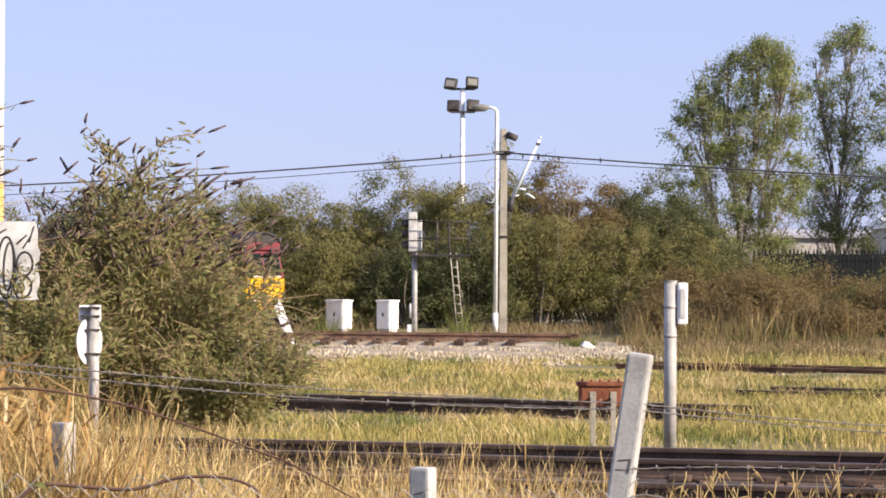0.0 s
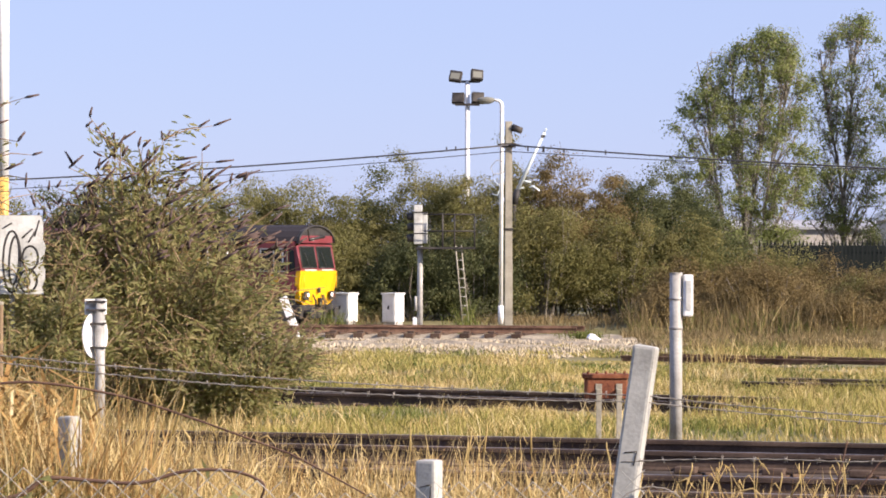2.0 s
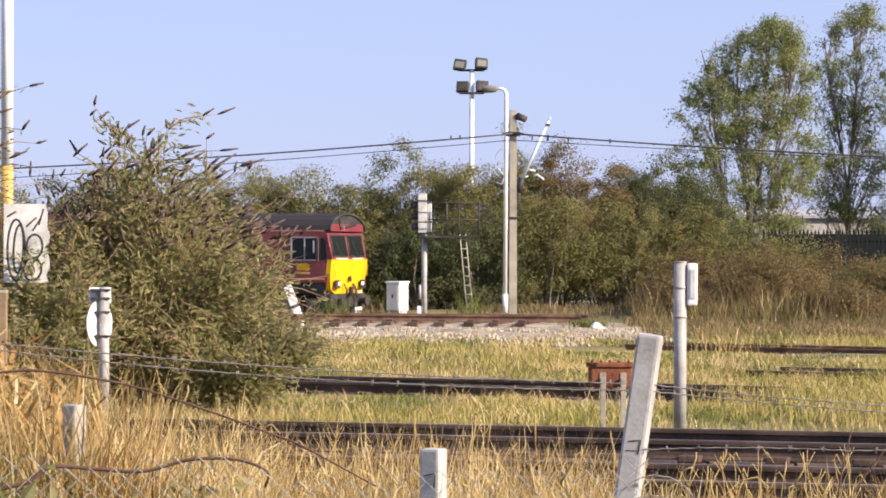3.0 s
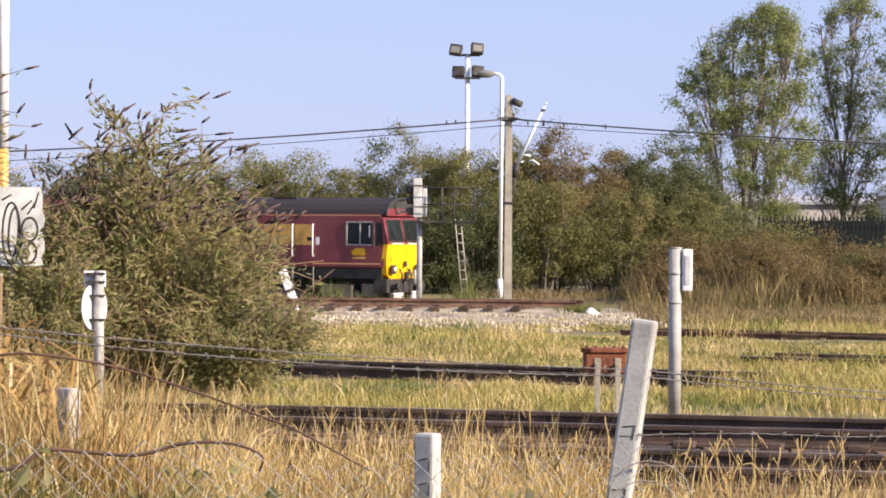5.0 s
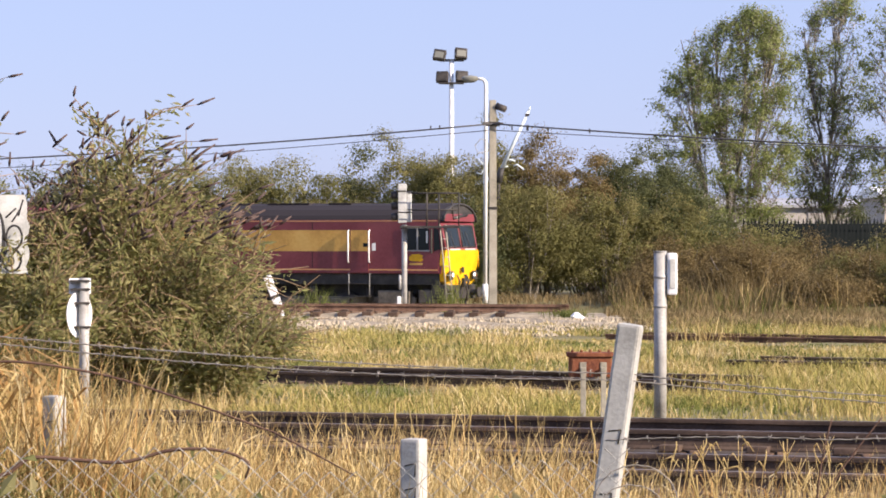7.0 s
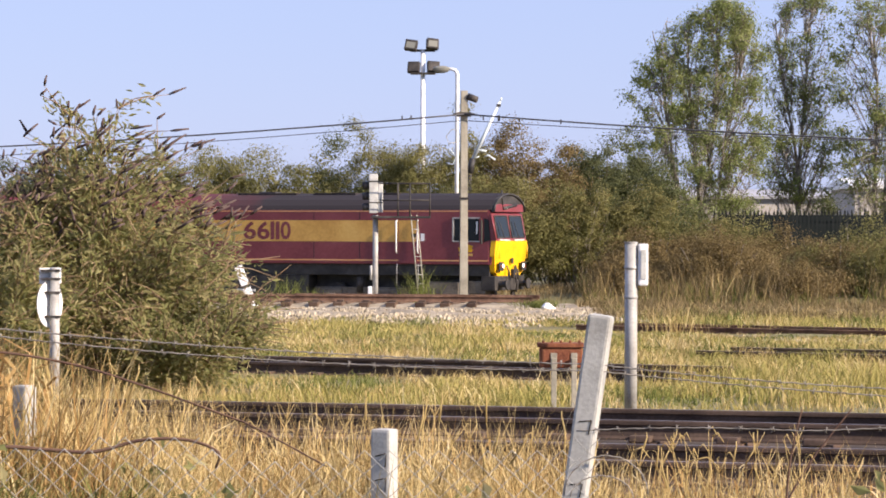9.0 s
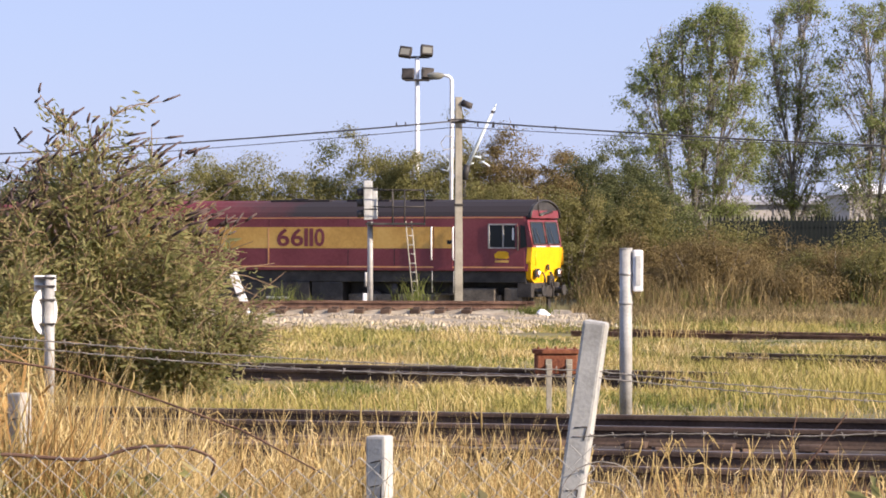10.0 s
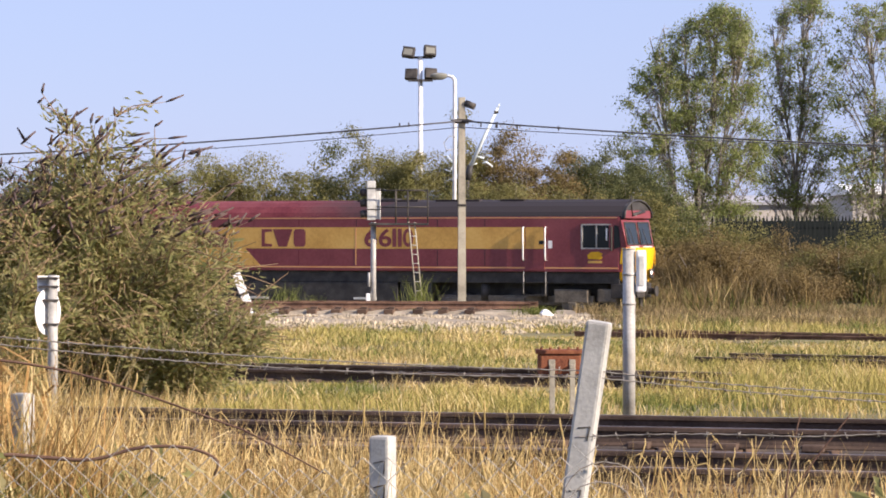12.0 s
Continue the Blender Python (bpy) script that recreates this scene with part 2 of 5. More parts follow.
def raw(name, verts, faces, material, parent=None, label=""):
    me = bpy.data.meshes.new(name)
    me.from_pydata(verts.tolist() if hasattr(verts, "tolist") else verts, [], faces.tolist() if hasattr(faces, "tolist") else faces)
    me.materials.append(material)
    ob = new(name, me)
    if parent:
        ob.parent = parent
    if label:
        ob["label"] = label
    return ob


def leaves(name, centers, size, ratio, material, rng, parent=None, label="", up=0.3, along=None, face=None):
    """Many small pointed leaves, each a folded diamond, at the given places."""
    n = len(centers)
    d = rng.normal(size=(n, 3))
    if along is not None:
        d = along + 0.55 * d
    d[:, 2] -= up * 0.5
    d /= np.linalg.norm(d, axis=1)[:, None]
    if face is None:
        s = np.cross(d, rng.normal(size=(n, 3)))
    else:
        s = np.cross(face + 0.45 * rng.normal(size=(n, 3)), d)
        d = np.cross(s, face + 0.3 * rng.normal(size=(n, 3)))
        d /= np.linalg.norm(d, axis=1)[:, None]
    s /= np.linalg.norm(s, axis=1)[:, None]
    ln = (size * rng.uniform(0.6, 1.4, n))[:, None]
    w = ln * ratio
    nrm = np.cross(d, s)
    c = np.asarray(centers)
    v = np.stack([c - d * ln / 2, c + s * w / 2 + nrm * w * 0.2, c + d * ln / 2, c - s * w / 2 + nrm * w * 0.2], 1).reshape(-1, 3)
    i = np.arange(n)[:, None] * 4
    f = np.concatenate([i + np.array([[0, 1, 2]]), i + np.array([[0, 2, 3]])], 0)
    return raw(name, v, f, material, parent, label)


def blades(name, xy, z, height, width, lean, material, rng, label="", category="", bend=0.35, crook=0.05):
    """Grass: each blade a narrow strip that leans and droops."""
    n = len(xy)
    h = np.asarray(height) * rng.uniform(0.45, 1.25, n)
    a = rng.uniform(0, 2 * math.pi, n)
    out = np.stack([np.cos(a), np.sin(a)], 1) * (h * lean * rng.uniform(0.2, 1.3, n))[:, None]
    b = rng.uniform(0, math.pi, n)
    wv = np.stack([np.cos(b), np.sin(b)], 1) * (width * rng.uniform(0.6, 1.4, n))[:, None] / 2
    zero = np.zeros((n, 1))
    kink = rng.normal(size=(n, 2)) * (h * crook)[:, None]
    base = np.concatenate([xy, z[:, None]], 1)

    def at(t, k):
        q = base.copy()
        q[:, :2] += out * t ** 2 + kink * (math.sin(math.pi * t * 1.3) if t < 1 else -0.5)
        q[:, 2] += h * (t - bend * lean * t * t)
        return q + np.concatenate([wv * k, zero], 1)
    v = np.stack([at(0, 1), at(0, -1), at(0.36, 0.9), at(0.36, -0.9), at(0.7, 0.7), at(0.7, -0.7), at(1, 0)], 1).reshape(-1, 3)
    i = np.arange(n)[:, None] * 7
    f = [*(i + np.array([[0, 1, 3, 2]])).tolist(), *(i + np.array([[2, 3, 5, 4]])).tolist(), *(i + np.array([[4, 5, 6]])).tolist()]
    ob = raw(name, v, f, material)
    return tagged(ob, label, category, "", "stuff")


# ---- ground ----
LEVELS = [(-50, 1.0), (9, 0.98), (17, 0.90), (18.6, 0.58), (26.4, 0.58), (27.0, 0.82), (37, 0.70), (50, 0.54), (62, 0.44), (68, 0.46), (75, 0.44), (76.5, 0.40), (83, 0.42), (86, -0.40), (94, -0.40), (97, 0.4), (110, 0.5), (2600, 0.5)]


def ground_z(x, y):
    x, y = np.asarray(x, float), np.asarray(y, float)
    return np.interp(y + 0.18 * np.clip(x, -40, 40), [p[0] for p in LEVELS], [p[1] for p in LEVELS])


def build_ground():
    xs = np.concatenate([[-1500, -600, -250, -110], np.arange(-50, 50.1, 2.0), [110, 250, 600, 1500]])
    ys = np.concatenate([[-60, -20], np.arange(-6, 150, 1.5), [165, 200, 300, 600, 1200, 2500]])
    X, Y = np.meshgrid(xs, ys)
    rng = np.random.default_rng(3)
    Z = ground_z(X, Y) + rng.uniform(-0.03, 0.03, X.shape)
    v = np.stack([X, Y, Z], -1).reshape(-1, 3)
    w = len(xs)
    f = [(j * w + i, j * w + i + 1, (j + 1) * w + i + 1, (j + 1) * w + i) for j in range(len(ys) - 1) for i in range(w - 1)]
    tagged(raw("ground", v, f, M_EARTH), "dry earth and matted grass between railway lines", "ground", "", "structure")


build_ground()


# ---- railway tracks ----
def rail_profile(h=0.16):
    half = [(0.065, 0.0), (0.065, 0.012), (0.018, 0.032), (0.009, 0.06), (0.009, h - 0.045), (0.034, h - 0.034), (0.034, h - 0.008), (0.026, h)]
    return half + [(-u, v) for u, v in half[::-1]]


SLEEPER = None


def track(name_label, x, y, z, angle, left, right, sleepers=(0, 0), ballast=None, second=True, gap=0.72, metal=None, category="railway track"):
    """A track whose nearer rail's head passes (x, y, z); its own x runs along the rails, its y away from the viewer."""
    global SLEEPER
    t = root("railway_track", pose(x, y, z - 0.16, 0, 0, angle), name_label, category)
    for off in (0.0, 1.505) if second else (0.0,):
        bm = prism([(u + off, v) for u, v in rail_profile()], "x", -left, right)
        r = part("rail", bm, metal or M_RAIL, t)
        part("running_surface", box(-left, right, off - 0.027, off + 0.027, 0.1605, 0.164), metal or M_RAILHEAD, r, "worn brown rail head")
    if SLEEPER is None:
        bm = box(-0.125, 0.125, -0.53, 2.05, -0.155, -0.012, 0.012)
        SLEEPER = bpy.data.meshes.new("sleeper")
        bm.to_mesh(SLEEPER)
        bm.free()
        SLEEPER.materials.append(M_SLEEPER)
        bm = box(-0.09, 0.09, -0.19, 0.19, -0.012, 0.045, 0.012)
        me = bpy.data.meshes.new("rail_chair")
        bm.to_mesh(me)
        bm.free()
        me.materials.append(M_RAIL)
        track.chair = me
    a, b = sleepers
    for i in range(int((b - a) / gap)):
        s = new("sleeper", SLEEPER)
        s.parent = t
        s.location = (a + gap * i + random.uniform(-0.04, 0.04), random.uniform(-0.04, 0.04), random.uniform(-0.012, 0.004))
        for off in (0.0, 1.505):
            c = new("rail_chair", track.chair)
            c.parent = t
            c.location = (s.location.x, off, 0)
    if ballast:
        w, depth, m = ballast
        bm = prism([(-w - 0.5, -depth), (-w, -0.07), (1.5 + w, -0.07), (1.5 + w + 0.5, -depth)], "x", -left, right)
        part("ballast_bed", bm, m, t)
    return t


def build_tracks():
    track("main line track with dark rails on oily ballast", 1.40, 24.45, 1.0, -14.7, 16, 12, (-5.5, 4.5), (0.9, 0.3, M_DARKBALLAST))
    track("nearer main line track with dark rails on oily ballast", 1.15, 20.2, 1.0, -14.7, 16, 12, (-5.0, 4.5), (0.9, 0.3, M_DARKBALLAST))
    track("old siding with dark rails sunk in grass", -0.74, 37.2, 0.86, -24, 7, 4.1, (-6, 4.5), None)
    track("short length of rail lost in grass", 4.1, 44.5, 0.74, -26, 0.3, 9, (0, 8), None)
    track("disused rusty siding that starts in grass", 2.78, 62, 0.56, -30, 0, 20, (0.5, 14), None, metal=M_RUSTRAIL)
    track("rusty dead-end siding on a pale ballast bank", -1.26, 78, 0.79, -10, 5.2, 3.6, (-5.1, 3.5), (0.30, 0.28, M_BALLAST), metal=M_RUSTRAIL)
    track("running line under the train in a shallow cutting", 3.97, 90.4, -0.21, -23, 60, 30, (0, 0), (0.6, 0.35, M_DARKBALLAST))


build_tracks()


def build_bank():
    """The pale ballast bank of the rusty siding, with loose stones."""
    rng = np.random.default_rng(5)
    xs, ys = np.linspace(-9, 5.5, 60), np.linspace(62.5, 81, 38)
    X, Y = np.meshgrid(xs, ys)
    edge = np.clip((5.2 - X) / 2.0, 0, 1) * np.clip((Y - 66.0 + 0.9 * np.sin(X * 0.9)) / 3.0, 0, 1)
    Z = ground_z(X, Y) - 0.12 + 0.18 * edge + 0.05 * np.sin(X * 2.3 + Y) * edge + rng.uniform(-0.03, 0.03, X.shape)
    v = np.stack([X, Y, Z], -1).reshape(-1, 3)
    w = len(xs)
    f = [(j * w + i, j * w + i + 1, (j + 1) * w + i + 1, (j + 1) * w + i) for j in range(len(ys) - 1) for i in range(w - 1)]
    tagged(raw("ballast_bank", v, f, M_BALLAST), "bank of pale loose limestone ballast below a siding", "ballast", "", "structure")
    n = 17000
    c = np.stack([rng.uniform(-8.5, 4.8, n), rng.uniform(63.6, 76.9, n)], 1)
    c = c[np.array([noise.noise((a * 1.1, b * 0.55, 4.0)) for a, b in c]) > rng.normal(-0.12, 0.16, n)]
    n = len(c)
    c = c[rng.random(n) < 0.25 + 0.75 * np.clip((c[:, 1] - 64.2 + 0.7 * np.sin(c[:, 0] * 0.9)) / 2, 0, 1)]
    n = len(c)
    z = ground_z(c[:, 0], c[:, 1]) + 0.06 * np.clip((c[:, 1] - 63.4) / 3, 0, 1)
    base = np.array([[1, 0, 0], [0, 1, 0], [-1, 0, 0], [0, -1, 0], [0, 0, 1], [0, 0, -1]], float)
    r = (0.018 + 0.05 * rng.random((n, 1, 1)) ** 2.0) * rng.uniform(0.6, 1.3, (n, 6, 1))
    v = (base[None] * r + np.concatenate([c, z[:, None]], 1)[:, None]).reshape(-1, 3)
    tri = np.array([[0, 1, 4], [1, 2, 4], [2, 3, 4], [3, 0, 4], [1, 0, 5], [2, 1, 5], [3, 2, 5], [0, 3, 5]])
    f = (np.arange(n)[:, None, None] * 6 + tri[None]).reshape(-1, 3)
    tagged(raw("loose_ballast", v, f, M_STONE), "loose pale ballast stones on the bank", "stones", "", "stuff")


build_bank()


# ---- the train ----
HEADING = -23.0
NOSE_LINE = Vector((3.83, 90.0, -0.21))
AHEAD = Vector((math.cos(radians(HEADING)), math.sin(radians(HEADING)), 0))
SIDE = Vector((-AHEAD.y, AHEAD.x, 0))
# seconds, metres that the nose has gone along the line
RUN = [(0, -12.53), (0.5, -12.15), (1, -11.74), (1.5, -11.30), (2, -10.80), (2.5, -10.33), (3, -9.84), (3.5, -9.34), (5.5, -7.12),
       (6, -6.53), (6.5, -5.84), (7, -5.17), (7.5, -4.53), (9.5, -1.80), (10, -1.11), (10.5, -0.38), (11, 0.35), (11.5, 1.08), (12, 1.85)]
HALF = 1.32


def train_pose(k):
    p = NOSE_LINE + AHEAD * k + SIDE * HALF
    return pose(p.x, p.y, p.z, 0, 0, HEADING)


def strip(x0, x1, z0, z1, side=-1, d=0.004):
    y = side * HALF
    return box(x0, x1, min(y, y + side * d), max(y, y + side * d), z0, z1)


def numeral(text, x0, x1, z0, z1, material, parent):
    """One bold figure, fitted to its width and height on the body side."""
    cu = bpy.data.curves.new("numeral", "FONT")
    cu.body, cu.extrude, cu.offset = text, 0.001, 0.02
    ob = bpy.data.objects.new("numeral", cu)
    scene.collection.objects.link(ob)
    bpy.context.view_layer.update()
    me = bpy.data.meshes.new_from_object(ob)
    bpy.data.objects.remove(ob)
    co = np.array([v.co[:] for v in me.vertices])
    lo, hi = co.min(0), co.max(0)
    for v in me.vertices:
        u, w = (v.co.x - lo[0]) / (hi[0] - lo[0]), (v.co.y - lo[1]) / (hi[1] - lo[1])
        v.co = (x0 + u * (x1 - x0), -HALF - 0.007 - v.co.z, z0 + w * (z1 - z0))
    me.materials.clear()
    me.materials.append(material)
    o = new("numeral", me)
    o.parent = parent


def wheelset(parent, x):
    """Two tyred discs on an axle that roll together."""
    bm = bmesh.new()
    for s in (-1, 1):
        add_tube(bm, [(0, s * 0.70, 0), (0, s * 0.83, 0)], 0.53, sides=28)
        add_tube(bm, [(0, s * 0.83, 0), (0, s * 0.845, 0)], 0.44, sides=28)
        add_tube(bm, [(0, s * 0.68, 0), (0, s * 0.70, 0)], 0.555, sides=28)
    add_tube(bm, [(0, -0.7, 0), (0, 0.7, 0)], 0.09, sides=12)
    w = part("wheelset", bm, M_DARKSTEEL, parent)
    w.location = (x, 0, 0.53)
    hub = part("hub", tube([(0, -0.90, 0), (0, -0.84, 0)], 0.12, sides=12), M_BOGIE, w)
    return w


def bogie(parent, x):
    bm = bmesh.new()
    for s in (-1, 1):
        add_box(bm, x - 2.6, x + 2.6, s * 1.02 - 0.06, s * 1.02 + 0.06, 0.62, 0.92, 0.03)
        for dx in (-1.95, 0, 1.95):
            add_box(bm, x + dx - 0.36, x + dx + 0.36, s * 1.08 - 0.09, s * 1.08 + 0.09, 0.38, 0.86, 0.04)
            add_box(bm, x + dx - 0.14, x + dx + 0.14, s * 1.2 - 0.05, s * 1.2 + 0.05, 0.45, 0.72, 0.03)
    part("bogie_frame", bm, M_BOGIE, parent, "dusty grey bogie side frame")
    for dx in (-1.0, 1.0):
        bm = bmesh.new()
        for s in (-1, 1):
            add_tube(bm, [(x + dx, s * 1.02, 0.75), (x + dx, s * 1.02, 1.25)], 0.13, sides=12)
        part("bogie_spring", bm, M_DARKSTEEL, parent)


def locomotive():
    L = 20.6
    t = root("diesel_locomotive", train_pose(RUN[0][1]), "maroon and gold diesel freight locomotive with a bright yellow nose", "locomotive")
    body = part("body", box(-L, -0.20, -HALF, HALF, 1.66, 3.36, 0.02), M_MAROON, t, "maroon painted body side")
    ridge = [(HALF, 3.36), (1.24, 3.50), (1.02, 3.68), (0.66, 3.82), (0.25, 3.89)]
    ridge = ridge + [(-y, z) for y, z in ridge[::-1]]
    part("roof", prism(ridge, "x", -L, -0.12), M_ROOFRED, t, "faded maroon roof blackened with soot towards the cab")
    for x0, x1 in ((-9.3, -7.2), (-6.6, -5.1), (-4.4, -3.6)):
        part("roof_hatch", box(x0, x1, -0.55, 0.55, 3.80, 3.905, 0.02), M_ROOF, t)
    # cab front
    front = prism([(-0.30, 1.66), (-0.14, 1.66), (0.02, 2.40), (-0.13, 3.22), (-0.20, 3.36), (-0.30, 3.36)], "y", -HALF + 0.012, HALF - 0.012)
    part("cab_front", front, M_MAROON, t)
    arch = prism([(HALF - 0.01, 3.30), (1.24, 3.50), (1.02, 3.68), (0.66, 3.80), (0.25, 3.86), (-0.25, 3.86), (-0.66, 3.80), (-1.02, 3.68), (-1.24, 3.50), (-HALF + 0.01, 3.30)], "x", -0.13, -0.06)
    part("roof_end", arch, M_BLACK, t, "dark roof end below the black visor")
    bm = bmesh.new()
    ring = [(1.30, 3.32), (1.22, 3.50), (1.0, 3.66), (0.65, 3.78), (0.25, 3.85), (-0.25, 3.85), (-0.65, 3.78), (-1.0, 3.66), (-1.22, 3.50), (-1.30, 3.32)]
    add_tube(bm, [(-0.03, y, z) for y, z in ring], 0.035, sides=6)
    part("visor", bm, M_BLACK, t, "black visor rim")
    part("aerial", tube([(-0.05, -0.55, 3.45), (-0.05, -0.62, 3.98)], 0.03, sides=6), M_BLACK, t)
    part("horn", tube([(-0.04, -0.55, 3.40), (-0.03, 0.55, 3.52)], 0.05, sides=6), M_BLACK, t)
    part("marker_lamp", tube([(-0.06, -0.30, 3.42), (0.0, -0.30, 3.42)], 0.045, sides=12), M_OFFWHITE, t)
    nose = [(-HALF, 2.40), (HALF, 2.40), (HALF, 1.95), (1.24, 1.62), (1.16, 1.42), (0.62, 1.18), (-0.62, 1.18), (-1.16, 1.42), (-1.24, 1.62), (-HALF, 1.95)]
    bm = prism(nose, "x", -0.12, 0.045)
    for v in bm.verts:
        v.co.x -= (2.40 - v.co.z) * 0.10
    part("nose_panel", bm, M_YELLOW, t, "bright yellow warning panel")
    for y in (-0.61, 0.61):
        bm = bmesh.new()
        q = [(0.008, y - 0.53, 2.50), (0.008, y + 0.53, 2.50), (-0.115, y + 0.51, 3.17), (-0.115, y - 0.51, 3.17)]
        add_quad(bm, q, 0.014)
        w = part("windscreen", bm, M_GLASS, t, "dark windscreen pane")
        bm = bmesh.new()
        pts = [Vector(p) for p in q]
        for a, b in zip(pts, pts[1:] + pts[:1]):
            add_tube(bm, [a + Vector((0.012, 0, 0)), b + Vector((0.012, 0, 0))], 0.022, sides=6)
        part("window_frame", bm, M_BLACK, w)
        part("wiper", tube([(0.10, y - 0.1, 2.46), (-0.02, y - 0.28, 3.0)], 0.012, sides=5), M_BLACK, w)
        part("sill_plate", box(0.015, 0.06, y - 0.42, y + 0.42, 2.405, 2.445), M_OFFWHITE, w)
        # lamp clusters
        s = 1 if y > 0 else -1
        hl = part("headlight_box", box(0.045, 0.09, s * 0.94 - 0.18, s * 0.94 + 0.18, 1.46, 1.74, 0.03), M_BLACK, t, "black headlight surround")
        part("lamp_lens", tube([(0.085, s * 0.86, 1.62), (0.11, s * 0.86, 1.62)], 0.06, sides=16), M_HEADLIGHT, hl, "small lit headlight")
        part("tail_lamp", tube([(0.085, s * 1.03, 1.60), (0.105, s * 1.03, 1.60)], 0.05, sides=12), M_RUST, hl)
        bm = tube([(-0.2, s * 0.87, 1.05), (0.22, s * 0.87, 1.05)], 0.10, sides=14)
        add_tube(bm, [(0.22, s * 0.87, 1.05), (0.28, s * 0.87, 1.05)], 0.165, sides=20)
        part("buffer", bm, M_BLACK, t)
        part("lifeguard", box(-0.25, -0.18, s * 0.75 - 0.12, s * 0.75 + 0.12, 0.18, 0.9, 0.01), M_DARKSTEEL, t)
        part("nose_handrail", tube([(0.10, s * 1.18, 1.85), (0.10, s * 1.18, 2.3)], 0.014, sides=6), M_YELLOW, t)
    bm = bmesh.new()
    add_box(bm, 0.04, 0.16, -0.09, 0.09, 1.22, 1.52, 0.03)
    add_tube(bm, [(0.16, 0, 1.3), (0.24, 0, 1.1), (0.20, 0, 0.8)], 0.035)
    part("coupling", bm, M_DARKSTEEL, t)
    for y in (-0.32, 0.30, 0.42):
        part("brake_hose", tube([(0.0, y, 1.62), (0.10, y, 1.4), (0.08, y, 1.12)], 0.024), M_BLACK, t)
    part("socket", box(0.04, 0.08, -0.06, 0.08, 1.68, 1.86, 0.01), M_DARKSTEEL, t)
    part("roof_band", box(-0.07, -0.045, -1.18, 1.18, 3.30, 3.54, 0.01), M_MAROON, t)
    part("buffer_beam", box(-0.5, -0.02, -1.22, 1.22, 0.85, 1.30, 0.03), M_DARKSTEEL, t)
    # underframe
    part("solebar", box(-L + 0.2, -0.22, -1.20, 1.20, 1.30, 1.66, 0.02), M_BLACK, t, "black solebar")
    part("fuel_tank", prism([(-1.25, 0.55), (-1.05, 0.32), (1.05, 0.32), (1.25, 0.55), (1.25, 1.30), (-1.25, 1.30)], "x", -13.2, -7.6), M_BLACK, t)
    for x in (-8.6, -12.4):
        part("tank_bracket", box(x - 0.5, x + 0.3, -1.29, -1.25, 0.75, 0.82, 0.01), M_OFFWHITE, t)
    for x in (-3.7, -16.9):
        bogie(t, x)
        part("bogie_transom", box(x - 2.9, x + 2.9, -0.55, 0.55, 0.42, 1.30, 0.03), M_BLACK, t)
    for x0, x1 in ((-7.55, -6.45), (-14.2, -13.25)):
        part("equipment_box", box(x0, x1, -1.18, 1.18, 0.5, 1.30, 0.03), M_BLACK, t)
    part("sand_box", box(-0.95, -0.35, -1.20, -0.8, 0.72, 1.14, 0.05), M_BOGIE, t)
    part("sand_box", box(-2.35, -1.25, -1.22, -0.9, 0.70, 1.12, 0.04), M_BOGIE, t)
    # livery
    for s in (-1, 1):
        part("gold_band", strip(-12.9, -2.585, 2.36, 3.03, s), M_GOLD, t, "dull gold band")
        part("upper_lining", strip(-L + 0.05, -0.25, 3.305, 3.335, s), M_STRIPE, t, "thin orange lining")
        part("lower_lining", strip(-L + 0.05, -0.22, 1.755, 1.80, s), M_STRIPE, t, "thin orange lining")
        y0, y1 = (-HALF - 0.003, -HALF) if s < 0 else (HALF, HALF + 0.003)
        part("gold_flash", prism([(-15.0, 1.81), (-12.35, 1.81), (-12.9, 2.36), (-12.902, 3.03), (-15.0, 3.03)], "y", y0, y1), M_GOLD, t)
    for figure, u0, u1 in (("6", 0, 0.265), ("6", 0.295, 0.555), ("1", 0.575, 0.655), ("1", 0.685, 0.765), ("0", 0.79, 1)):
        numeral(figure, -8.70 + 1.68 * u0, -8.70 + 1.68 * u1, 2.42, 2.99, M_MAROON, t)
    y0, y1 = -HALF - 0.0075, -HALF - 0.0045
    for pts in ([(-12.32, 2.42), (-11.95, 2.42), (-11.95, 2.50), (-12.2, 2.52), (-12.2, 2.88), (-11.95, 2.90), (-11.95, 2.98), (-12.32, 2.98)],
                [(-11.72, 2.42), (-11.42, 2.42), (-11.22, 2.98), (-11.92, 2.98)],
                [(-11.12, 2.42), (-10.82, 2.42), (-10.76, 2.50), (-10.76, 2.90), (-10.82, 2.98), (-11.12, 2.98), (-11.18, 2.90), (-11.18, 2.50)]):
        part("company_mark", prism(pts, "y", y0, y1), M_MAROON, t, "plain maroon block of the company mark")
    part("company_mark", prism([(-14.4, 2.40), (-13.3, 2.40), (-13.6, 2.72), (-14.0, 2.92), (-14.4, 2.80)], "y", y0, y1), M_MAROON, t, "plain maroon blocks of the company mark")
    part("panel_joint", strip(-9.02, -8.98, 1.85, 3.03, -1, 0.008), M_STRIPE, t)
    part("cab_emblem", prism([(-1.20, 2.06), (-0.80, 2.04), (-0.72, 2.10), (-0.78, 2.16), (-0.72, 2.22), (-0.86, 2.28), (-1.10, 2.27), (-1.22, 2.18)], "y", -HALF - 0.006, -HALF), M_YELLOW, t, "small yellow emblem")
    part("emblem_bar", strip(-1.20, -0.74, 1.93, 2.0), M_GOLD, t)
    part("data_panel", strip(-2.50, -2.37, 2.38, 2.62), M_WHITE, t, "white data panel")
    part("door_plate", strip(-3.10, -2.86, 1.88, 2.02), M_OFFWHITE, t)
